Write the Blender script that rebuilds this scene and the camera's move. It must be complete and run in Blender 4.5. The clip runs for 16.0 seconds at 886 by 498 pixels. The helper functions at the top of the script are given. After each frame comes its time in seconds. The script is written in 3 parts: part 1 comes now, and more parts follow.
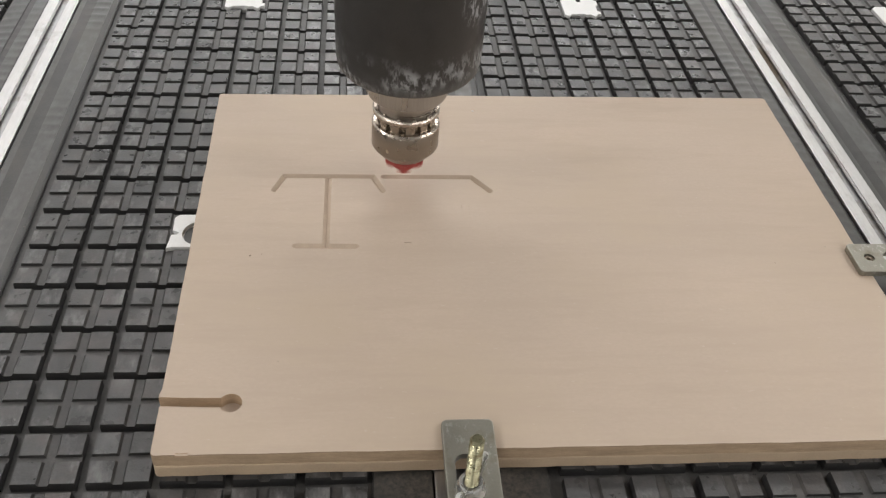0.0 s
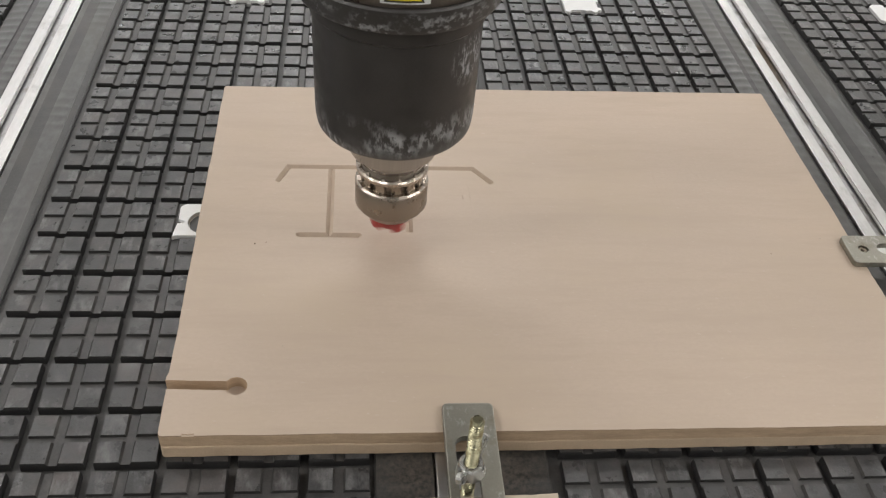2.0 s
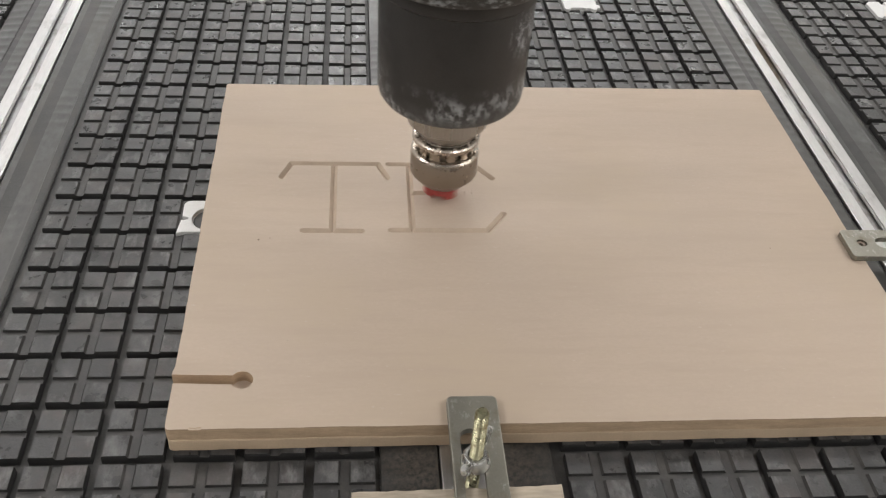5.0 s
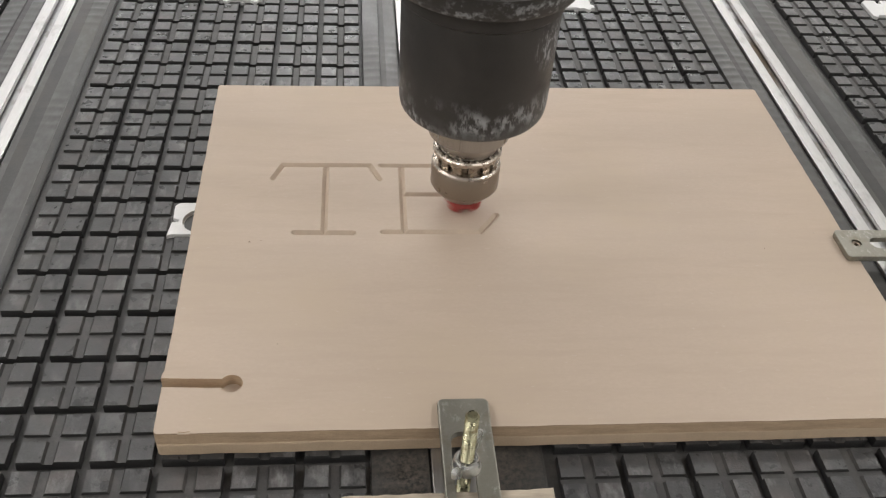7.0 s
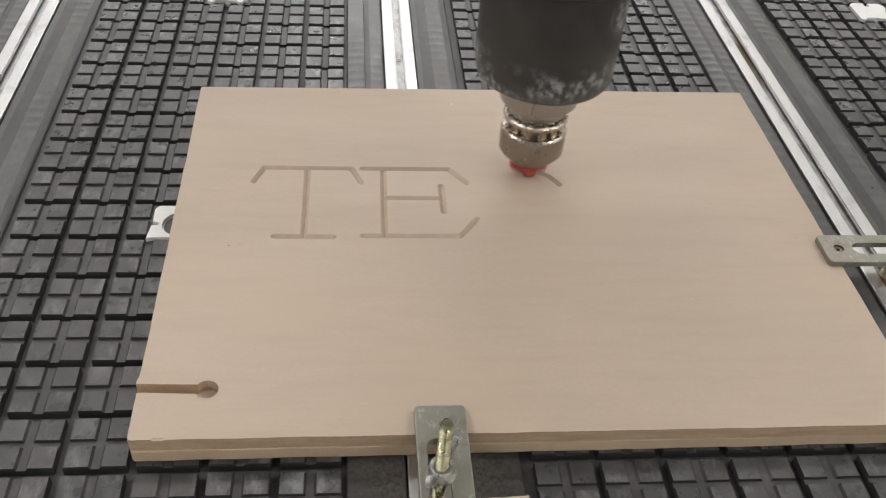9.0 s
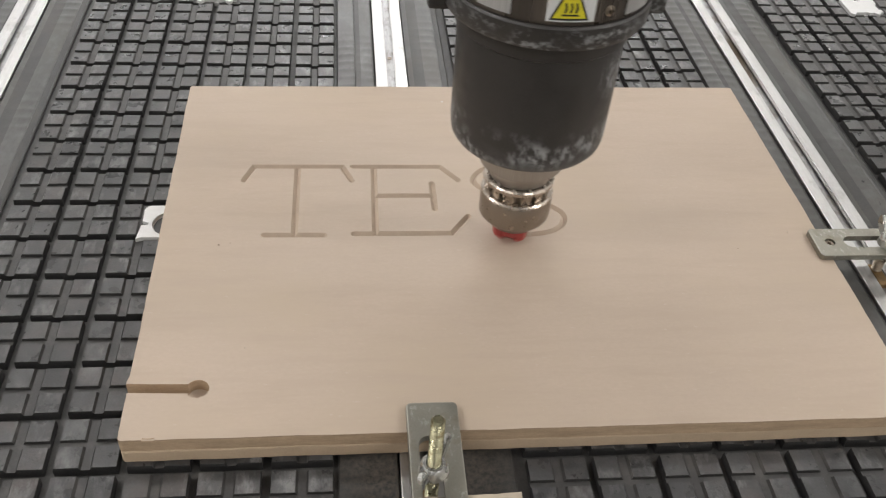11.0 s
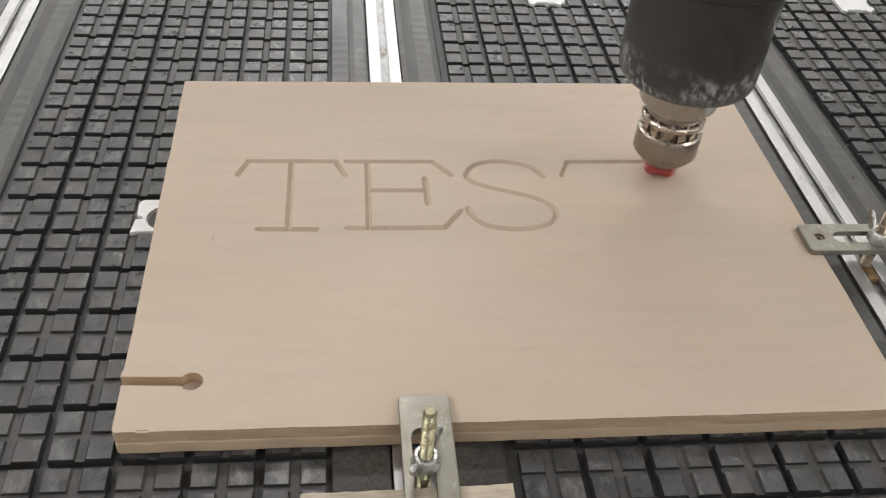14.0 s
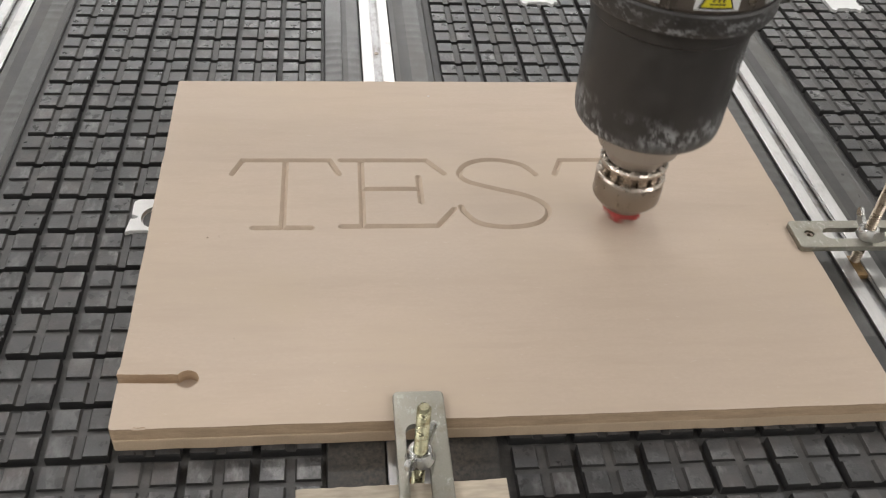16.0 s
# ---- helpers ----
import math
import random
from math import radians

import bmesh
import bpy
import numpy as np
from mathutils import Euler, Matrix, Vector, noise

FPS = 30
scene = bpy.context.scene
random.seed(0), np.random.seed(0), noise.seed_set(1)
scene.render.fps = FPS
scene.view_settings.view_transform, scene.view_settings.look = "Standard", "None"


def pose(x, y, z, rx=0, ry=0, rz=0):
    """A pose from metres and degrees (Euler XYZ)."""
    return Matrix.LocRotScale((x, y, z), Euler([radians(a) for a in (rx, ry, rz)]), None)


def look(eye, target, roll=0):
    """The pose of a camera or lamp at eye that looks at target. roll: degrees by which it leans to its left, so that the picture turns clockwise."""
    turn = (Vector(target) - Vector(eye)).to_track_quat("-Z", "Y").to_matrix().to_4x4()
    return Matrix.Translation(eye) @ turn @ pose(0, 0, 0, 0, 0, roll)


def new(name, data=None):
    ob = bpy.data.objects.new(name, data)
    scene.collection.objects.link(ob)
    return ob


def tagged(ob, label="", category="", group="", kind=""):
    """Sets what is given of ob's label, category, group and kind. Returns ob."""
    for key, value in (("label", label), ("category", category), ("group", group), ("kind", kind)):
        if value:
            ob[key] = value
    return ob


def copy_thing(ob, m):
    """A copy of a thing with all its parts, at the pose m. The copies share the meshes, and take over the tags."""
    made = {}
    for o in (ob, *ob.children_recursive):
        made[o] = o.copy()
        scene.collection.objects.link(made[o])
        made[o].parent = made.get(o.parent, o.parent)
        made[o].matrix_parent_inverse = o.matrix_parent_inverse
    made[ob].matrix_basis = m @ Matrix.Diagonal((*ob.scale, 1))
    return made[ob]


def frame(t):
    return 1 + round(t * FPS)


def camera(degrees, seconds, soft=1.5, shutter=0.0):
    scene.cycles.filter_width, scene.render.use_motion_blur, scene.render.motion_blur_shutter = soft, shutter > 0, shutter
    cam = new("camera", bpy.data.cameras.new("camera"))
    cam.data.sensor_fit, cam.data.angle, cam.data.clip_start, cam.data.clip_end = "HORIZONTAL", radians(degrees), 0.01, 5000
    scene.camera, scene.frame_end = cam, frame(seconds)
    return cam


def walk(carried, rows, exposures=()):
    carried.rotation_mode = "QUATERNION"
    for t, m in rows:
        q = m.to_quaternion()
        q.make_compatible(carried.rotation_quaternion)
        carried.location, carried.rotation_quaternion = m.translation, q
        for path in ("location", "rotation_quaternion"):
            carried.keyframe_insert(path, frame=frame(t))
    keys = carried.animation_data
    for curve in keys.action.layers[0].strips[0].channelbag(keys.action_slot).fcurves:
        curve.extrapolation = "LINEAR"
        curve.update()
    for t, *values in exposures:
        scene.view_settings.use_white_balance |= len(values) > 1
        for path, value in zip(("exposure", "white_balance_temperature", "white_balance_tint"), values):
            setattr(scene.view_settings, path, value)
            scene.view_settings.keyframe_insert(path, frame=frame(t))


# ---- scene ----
cam = camera(50.9, 16.0, soft=1.25, shutter=0.4)
PATH = [
    (0, (0.1708, -0.2328, 0.3337), (0.2086, 0.0661, 0.0705), 4.77),
    (0.5, (0.1715, -0.2350, 0.3346), (0.2093, 0.0637, 0.0713), 4.84),
    (1, (0.1711, -0.2378, 0.3335), (0.2091, 0.0614, 0.0708), 4.92),
    (1.5, (0.1698, -0.2401, 0.3338), (0.2081, 0.0586, 0.0705), 5.07),
    (2, (0.1692, -0.2428, 0.3352), (0.2071, 0.0560, 0.0719), 5.06),
    (2.5, (0.1684, -0.2450, 0.3344), (0.2062, 0.0541, 0.0715), 5.13),
    (3, (0.1683, -0.2457, 0.3343), (0.2065, 0.0533, 0.0713), 5.26),
    (3.5, (0.1675, -0.2461, 0.3337), (0.2061, 0.0527, 0.0706), 5.26),
    (4, (0.1657, -0.2469, 0.3368), (0.2043, 0.0514, 0.0731), 5.15),
    (6.5, (0.1681, -0.2463, 0.3338), (0.2079, 0.0529, 0.0712), 4.93),
    (7, (0.1701, -0.2446, 0.3345), (0.2095, 0.0541, 0.0714), 4.85),
    (7.5, (0.1717, -0.2426, 0.3339), (0.2116, 0.0564, 0.0711), 4.88),
    (8, (0.1742, -0.2406, 0.3354), (0.2142, 0.0577, 0.0719), 5.12),
    (8.5, (0.1775, -0.2405, 0.3356), (0.2178, 0.0577, 0.0721), 5.24),
    (9, (0.1787, -0.2412, 0.3362), (0.2196, 0.0567, 0.0724), 5.22),
    (11.5, (0.1811, -0.2415, 0.3342), (0.2246, 0.0562, 0.0706), 4.99),
    (12, (0.1816, -0.2423, 0.3353), (0.2252, 0.0553, 0.0717), 5.11),
    (12.5, (0.1821, -0.2436, 0.3359), (0.2262, 0.0534, 0.0717), 5.27),
    (13, (0.1817, -0.2457, 0.3354), (0.2265, 0.0516, 0.0716), 5.29),
    (13.5, (0.1800, -0.2465, 0.3358), (0.2254, 0.0505, 0.0717), 5.25),
    (14, (0.1813, -0.2447, 0.3356), (0.2267, 0.0519, 0.0711), 5.36),
    (14.5, (0.1821, -0.2435, 0.3347), (0.2284, 0.0533, 0.0706), 5.44),
    (15, (0.1818, -0.2444, 0.3348), (0.2290, 0.0524, 0.0709), 5.34),
    (15.5, (0.1815, -0.2458, 0.3370), (0.2291, 0.0503, 0.0723), 5.37),
    (16, (0.1811, -0.2481, 0.3374), (0.2291, 0.0481, 0.0730), 5.46),
]
walk(cam, [(t, look(eye, target, roll)) for t, eye, target, roll in PATH],
     [(0.0, 0.09), (1.0, 0.04), (2.5, 0.04), (6.5, 0.08), (8.5, 0.03), (9.0, 0.06), (11.5, 0.12), (13.5, 0.11), (14.5, 0.16), (16.0, 0.12)])

# ---- light: a workshop lit by ceiling panels ----
world = bpy.data.worlds.new("world")
scene.world = world
world.use_nodes = True
world.node_tree.nodes["Background"].inputs[0].default_value = (0.9, 0.95, 1.0, 1)
world.node_tree.nodes["Background"].inputs[1].default_value = 0.3

CEILING_Z, FLOOR_Z = 2.35, -0.85
# x, y and relative strength of each panel
LIGHTS = [(-1.2, -1.9, 0.8), (1.6, -1.9, 0.8), (-2.3, -0.8, 1.3), (2.7, -0.8, 1.3), (-2.3, 0.4, 1.5), (2.7, 0.4, 1.5), (-1.5, 2.0, 0.5), (0.2, 2.0, 1.15), (1.9, 2.0, 0.4),
          (-2.1, 3.4, 1.2), (0.2, 3.8, 1.2), (2.7, 4.8, 1.2), (-1.5, 5.4, 1.9), (0.2, 5.4, 1.9), (1.9, 5.6, 1.9)]
LIGHT_POWER = 14.3


# ---- helpers of this scene ----
def mat(name, color, rough=0.6, metal=0.0, noise_scale=60.0, amount=0.15, fine=900.0, bump=0.1, bump_dist=0.0003,
        stretch=(1, 1, 1), spec=0.5, island=0.0, obj_random=0.0):
    """A procedural surface: base colour varied at two scales, roughness varied with it, fine relief."""
    m = bpy.data.materials.new(name)
    m.use_nodes = True
    nt = m.node_tree
    b = nt.nodes["Principled BSDF"]
    b.inputs["Metallic"].default_value = metal
    b.inputs["Specular IOR Level"].default_value = spec
    geo = nt.nodes.new("ShaderNodeNewGeometry")
    mp = nt.nodes.new("ShaderNodeMapping")
    mp.inputs["Scale"].default_value = stretch
    nt.links.new(geo.outputs["Position"], mp.inputs["Vector"])
    n1 = nt.nodes.new("ShaderNodeTexNoise")
    n1.inputs["Scale"].default_value, n1.inputs["Detail"].default_value = noise_scale, 5
    n2 = nt.nodes.new("ShaderNodeTexNoise")
    n2.inputs["Scale"].default_value, n2.inputs["Detail"].default_value = fine, 3
    for n in (n1, n2):
        nt.links.new(mp.outputs["Vector"], n.inputs["Vector"])
    mix = nt.nodes.new("ShaderNodeMix")
    mix.data_type = "FLOAT"
    mix.inputs["Factor"].default_value = 0.4
    nt.links.new(n1.outputs["Fac"], mix.inputs[2])
    nt.links.new(n2.outputs["Fac"], mix.inputs[3])
    ramp = nt.nodes.new("ShaderNodeMapRange")
    ramp.inputs["From Min"].default_value, ramp.inputs["From Max"].default_value = 0.3, 0.7
    ramp.inputs["To Min"].default_value, ramp.inputs["To Max"].default_value = 1 - amount, 1 + amount
    nt.links.new(mix.outputs[0], ramp.inputs["Value"])
    last = ramp.outputs["Result"]
    if island:
        isl = nt.nodes.new("ShaderNodeMapRange")
        isl.inputs["To Min"].default_value, isl.inputs["To Max"].default_value = 1 - island, 1 + island
        nt.links.new(geo.outputs["Random Per Island"], isl.inputs["Value"])
        mul = nt.nodes.new("ShaderNodeMath")
        mul.operation = "MULTIPLY"
        nt.links.new(last, mul.inputs[0])
        nt.links.new(isl.outputs["Result"], mul.inputs[1])
        last = mul.outputs[0]
    if obj_random:
        info = nt.nodes.new("ShaderNodeObjectInfo")
        r2 = nt.nodes.new("ShaderNodeMapRange")
        r2.inputs["To Min"].default_value, r2.inputs["To Max"].default_value = 1 - obj_random, 1 + obj_random
        nt.links.new(info.outputs["Random"], r2.inputs["Value"])
        mul = nt.nodes.new("ShaderNodeMath")
        mul.operation = "MULTIPLY"
        nt.links.new(last, mul.inputs[0])
        nt.links.new(r2.outputs["Result"], mul.inputs[1])
        last = mul.outputs[0]
    col = nt.nodes.new("ShaderNodeVectorMath")
    col.operation = "SCALE"
    col.inputs[0].default_value = color
    nt.links.new(last, col.inputs["Scale"])
    nt.links.new(col.outputs["Vector"], b.inputs["Base Color"])
    rr = nt.nodes.new("ShaderNodeMapRange")
    rr.inputs["From Min"].default_value, rr.inputs["From Max"].default_value = 0.3, 0.7
    rr.inputs["To Min"].default_value, rr.inputs["To Max"].default_value = max(rough - 0.1, 0.03), min(rough + 0.1, 1)
    nt.links.new(n1.outputs["Fac"], rr.inputs["Value"])
    nt.links.new(rr.outputs["Result"], b.inputs["Roughness"])
    bp = nt.nodes.new("ShaderNodeBump")
    bp.inputs["Strength"].default_value, bp.inputs["Distance"].default_value = bump, bump_dist
    nt.links.new(n2.outputs["Fac"], bp.inputs["Height"])
    nt.links.new(bp.outputs["Normal"], b.inputs["Normal"])
    return m


def overlay(m, color, scale, low, high, stretch=(1, 1, 1), zrange=None, rough=None, patch=0.0, spot=None):
    """Dust, scuffs or wear with a shape of its own over a material: noise between low and high, within a height range."""
    nt = m.node_tree
    b = nt.nodes["Principled BSDF"]
    tc = nt.nodes.new("ShaderNodeTexCoord")
    mp = nt.nodes.new("ShaderNodeMapping")
    mp.inputs["Scale"].default_value = stretch
    geo = nt.nodes.new("ShaderNodeNewGeometry")
    nt.links.new(tc.outputs["Object"] if zrange else geo.outputs["Position"], mp.inputs["Vector"])
    n = nt.nodes.new("ShaderNodeTexNoise")
    n.inputs["Scale"].default_value, n.inputs["Detail"].default_value, n.inputs["Roughness"].default_value = scale, 6, 0.65
    nt.links.new(mp.outputs["Vector"], n.inputs["Vector"])
    mr = nt.nodes.new("ShaderNodeMapRange")
    mr.inputs["From Min"].default_value, mr.inputs["From Max"].default_value = low, high
    nt.links.new(n.outputs["Fac"], mr.inputs["Value"])
    fac = mr.outputs["Result"]
    if patch:
        big = nt.nodes.new("ShaderNodeTexNoise")
        big.inputs["Scale"].default_value, big.inputs["Detail"].default_value = patch, 2
        nt.links.new(tc.outputs["Object"] if zrange else geo.outputs["Position"], big.inputs["Vector"])
        pr = nt.nodes.new("ShaderNodeMapRange")
        pr.inputs["From Min"].default_value, pr.inputs["From Max"].default_value = 0.40, 0.55
        nt.links.new(big.outputs["Fac"], pr.inputs["Value"])
        mul = nt.nodes.new("ShaderNodeMath")
        mul.operation = "MULTIPLY"
        nt.links.new(fac, mul.inputs[0])
        nt.links.new(pr.outputs["Result"], mul.inputs[1])
        fac = mul.outputs[0]
    if spot:
        far = nt.nodes.new("ShaderNodeVectorMath")
        far.operation = "DISTANCE"
        far.inputs[1].default_value = spot[:3]
        nt.links.new(tc.outputs["Object"], far.inputs[0])
        near = nt.nodes.new("ShaderNodeMapRange")
        near.inputs["From Min"].default_value, near.inputs["From Max"].default_value = spot[3], spot[3] * 0.5
        nt.links.new(far.outputs["Value"], near.inputs["Value"])
        mul = nt.nodes.new("ShaderNodeMath")
        mul.operation = "MULTIPLY"
        nt.links.new(fac, mul.inputs[0])
        nt.links.new(near.outputs["Result"], mul.inputs[1])
        fac = mul.outputs[0]
    if zrange:
        sep = nt.nodes.new("ShaderNodeSeparateXYZ")
        nt.links.new(tc.outputs["Object"], sep.inputs[0])
        lo, lo2, hi2, hi = zrange
        for a, c in ((lo, lo2), (hi, hi2)):
            z = nt.nodes.new("ShaderNodeMapRange")
            z.inputs["From Min"].default_value, z.inputs["From Max"].default_value = a, c
            nt.links.new(sep.outputs["Z"], z.inputs["Value"])
            mul = nt.nodes.new("ShaderNodeMath")
            mul.operation = "MULTIPLY"
            nt.links.new(fac, mul.inputs[0])
            nt.links.new(z.outputs["Result"], mul.inputs[1])
            fac = mul.outputs[0]
    for socket, value, kind in (("Base Color", (*color, 1), "RGBA"), ("Roughness", rough, "FLOAT")):
        if value is None:
            continue
        mx = nt.nodes.new("ShaderNodeMix")
        mx.data_type = kind
        a, c, out = (6, 7, 2) if kind == "RGBA" else (2, 3, 0)
        nt.links.new(fac, mx.inputs["Factor"])
        nt.links.new(b.inputs[socket].links[0].from_socket, mx.inputs[a])
        mx.inputs[c].default_value = value
        nt.links.new(mx.outputs[out], b.inputs[socket])
    return m


def mesh_of(bm, name, material, smooth=False):
    me = bpy.data.meshes.new(name)
    bmesh.ops.recalc_face_normals(bm, faces=bm.faces)
    bm.to_mesh(me)
    bm.free()
    for mtl in material if isinstance(material, (list, tuple)) else [material]:
        me.materials.append(mtl)
    if smooth:
        me.polygons.foreach_set("use_smooth", [True] * len(me.polygons))
        me.set_sharp_from_angle(angle=radians(32))
    return me


def part(name, bm, material, parent=None, label="", smooth=False, at=None):
    """One bmesh as one mesh object, under a thing or a part."""
    ob = new(name, mesh_of(bm, name, material, smooth))
    if parent is not None:
        ob.parent = parent
    if at is not None:
        ob.matrix_basis = at
    if label:
        ob["label"] = label
    return ob


def box(bm, x0, x1, y0, y1, z0, z1, bevel=0.0):
    r = bmesh.ops.create_cube(bm, size=1)
    bmesh.ops.scale(bm, vec=(x1 - x0, y1 - y0, z1 - z0), verts=r["verts"])
    bmesh.ops.translate(bm, vec=((x0 + x1) / 2, (y0 + y1) / 2, (z0 + z1) / 2), verts=r["verts"])
    if bevel:
        edges = list({e for v in r["verts"] for e in v.link_edges})
        bmesh.ops.bevel(bm, geom=edges, offset=bevel, segments=2, profile=0.6, affect="EDGES")
    return bm


def turned(profile, steps=48, bm=None, closed=False):
    """A lathe shape round z from (radius, height) pairs."""
    bm = bm or bmesh.new()
    rings = []
    for r, z in profile:
        if r < 1e-6:
            rings.append([bm.verts.new((0, 0, z))])
        else:
            rings.append([bm.verts.new((r * math.cos(2 * math.pi * k / steps), r * math.sin(2 * math.pi * k / steps), z)) for k in range(steps)])
    pairs = list(zip(rings, rings[1:])) + ([(rings[-1], rings[0])] if closed else [])
    for a, b in pairs:
        for k in range(steps):
            q = [a[k % len(a)], a[(k + 1) % len(a)], b[(k + 1) % len(b)], b[k % len(b)]]
            q = [v for i, v in enumerate(q) if v not in q[:i]]
            if len(q) > 2:
                bm.faces.new(q)
    return bm


def plate(outline, z0, z1, bevel=0.0, bm=None):
    """A flat plate from an outline in x and y."""
    bm = bm or bmesh.new()
    low = [bm.verts.new((x, y, z0)) for x, y in outline]
    f = bm.faces.new(low)
    ext = bmesh.ops.extrude_face_region(bm, geom=[f])
    top = [v for v in ext["geom"] if isinstance(v, bmesh.types.BMVert)]
    bmesh.ops.translate(bm, vec=(0, 0, z1 - z0), verts=top)
    if bevel:
        bmesh.ops.recalc_face_normals(bm, faces=bm.faces)
        edges = [e for e in bm.edges if abs(e.verts[0].co.z - e.verts[1].co.z) < 1e-7 and e.verts[0].co.z > (z0 + z1) / 2]
        bmesh.ops.bevel(bm, geom=edges, offset=bevel, segments=2, profile=0.6, affect="EDGES")
    return bm


def cut_from(me, bm):
    """The mesh me less the closed shape bm."""
    a, b = new("a", me), new("b", mesh_of(bm, "cutter", []))
    mod = a.modifiers.new("cut", "BOOLEAN")
    mod.operation, mod.object, mod.solver, mod.use_self = "DIFFERENCE", b, "EXACT", True
    bpy.context.view_layer.update()
    out = bpy.data.meshes.new_from_object(a.evaluated_get(bpy.context.evaluated_depsgraph_get()))
    bpy.data.objects.remove(a)
    bpy.data.objects.remove(b)
    return out


# ---- materials ----
MDF = mat("mdf", (0.462, 0.374, 0.299), 0.58, noise_scale=16, amount=0.05, fine=600, bump=0.05, bump_dist=0.0002, stretch=(0.7, 1.2, 1), spec=0.35)
MDF_LOW = mat("mdf_backing", (0.50, 0.385, 0.275), 0.82, noise_scale=90, amount=0.10, fine=1200, bump=0.25, bump_dist=0.0003, spec=0.2)
MDF_SAWN = mat("mdf_sawn_edge", (0.46, 0.34, 0.232), 0.85, noise_scale=140, amount=0.22, fine=1500, bump=0.35, bump_dist=0.0003, stretch=(0.3, 0.3, 2), spec=0.2)
MDF_BURR = mat("mdf_burr", (0.30, 0.225, 0.155), 0.9, noise_scale=160, amount=0.35, fine=1500, bump=0.3, bump_dist=0.0003, spec=0.15)
MDF_CUT = mat("mdf_cut_groove", (0.455, 0.368, 0.290), 0.85, noise_scale=160, amount=0.08, fine=1800, bump=0.3, bump_dist=0.0002, spec=0.2)
RUBBER = mat("rubber_worn", (0.043, 0.0433, 0.0448), 0.32, noise_scale=110, amount=0.35, fine=900, bump=0.25, bump_dist=0.0004, obj_random=0.2, island=0.3)
# darker copy for pad sides; the gaps' shade is put into the colour
RUBBER_SIDE_SHADE = mat("rubber", (0.024, 0.0235, 0.0235), 0.6, noise_scale=90, amount=0.35, fine=900, bump=0.2, bump_dist=0.0003)
RUBBER_FLOOR = mat("rubber_floor", (0.041, 0.0395, 0.039), 0.5, noise_scale=60, amount=0.35, fine=800, bump=0.2)
STRIP = mat("black_strip", (0.055, 0.0545, 0.054), 0.36, noise_scale=40, amount=0.3, fine=600, bump=0.15, stretch=(1, 0.3, 1))
STRIP_SMOOTH = mat("black_strip_smooth", (0.030, 0.0295, 0.029), 0.42, noise_scale=60, amount=0.35, fine=700, bump=0.15)
ALU = mat("aluminium", (0.53, 0.525, 0.52), 0.42, 1.0, noise_scale=70, amount=0.14, fine=900, bump=0.06, stretch=(1, 0.12, 1))
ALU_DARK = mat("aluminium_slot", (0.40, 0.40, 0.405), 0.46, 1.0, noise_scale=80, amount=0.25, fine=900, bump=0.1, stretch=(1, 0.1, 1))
ZINC = mat("zinc", (0.300, 0.288, 0.250), 0.44, 0.9, noise_scale=70, amount=0.10, fine=1200, bump=0.15)
WING = mat("cast_zinc", (0.58, 0.58, 0.57), 0.28, 0.9, noise_scale=120, amount=0.2, fine=1200, bump=0.2)
YELLOW_ZINC = mat("yellow_zinc", (0.28, 0.268, 0.18), 0.30, 1.0, noise_scale=300, amount=0.25, fine=1500, bump=0.1)
ROD = mat("plated_rod", (0.42, 0.36, 0.29), 0.30, 1.0, noise_scale=200, amount=0.25, fine=1500, bump=0.1)
STEEL = mat("steel", (0.46, 0.405, 0.355), 0.27, 1.0, noise_scale=200, amount=0.06, fine=1500, bump=0.04)
SHAFT_STEEL = mat("shaft_steel", (0.42, 0.40, 0.375), 0.28, 1.0, noise_scale=60, amount=0.30, fine=1500, bump=0.05, stretch=(0.06, 0.06, 3))
CAGE_GLINT_STEEL = mat("cage_glint_steel", (0.33, 0.285, 0.24), 0.30, 1.0, noise_scale=300, amount=0.25, fine=1500, bump=0.1)
# vertical streaks in this steel's colour stand in for reflections
COLLAR_STEEL = mat("collar_steel", (0.38, 0.37, 0.355), 0.30, 1.0, noise_scale=50, amount=0.14, fine=1500, bump=0.03, stretch=(1, 1, 0.05))
NUT_STEEL = mat("nut_steel", (0.31, 0.272, 0.235), 0.34, 1.0, noise_scale=200, amount=0.06, fine=2000, bump=0.08)
DARK_STEEL = mat("dark_steel", (0.27, 0.225, 0.18), 0.32, 0.9, noise_scale=300, amount=0.3, fine=1500, bump=0.1)
SPINDLE = mat("spindle_black", (0.034, 0.031, 0.029), 0.43, 0.0, noise_scale=120, amount=0.2, fine=1500, bump=0.12)
RED = mat("red_coating", (0.36, 0.058, 0.052), 0.6, 0.0, noise_scale=300, amount=0.2, fine=1500, bump=0.1)
WHITE = mat("white_plastic", (0.68, 0.68, 0.68), 0.45, 0.0, noise_scale=60, amount=0.06, fine=800, bump=0.05)
WOOD = mat("raw_wood", (0.42, 0.36, 0.285), 0.8, 0.0, noise_scale=80, amount=0.4, fine=500, bump=0.3, stretch=(0.2, 1, 1))
YELLOW = mat("yellow_print", (0.70, 0.62, 0.03), 0.4, 0.0, amount=0.05)
BLACK = mat("black_print", (0.02, 0.02, 0.02), 0.4, 0.0, amount=0.1)
CRUMB = mat("sawdust_crumb", (0.20, 0.15, 0.11), 0.9, 0.0, noise_scale=400, amount=0.2)
RUST = mat("rusty_yellow", (0.24, 0.155, 0.07), 0.55, 0.6, noise_scale=260, amount=0.5, fine=1500, bump=0.3)
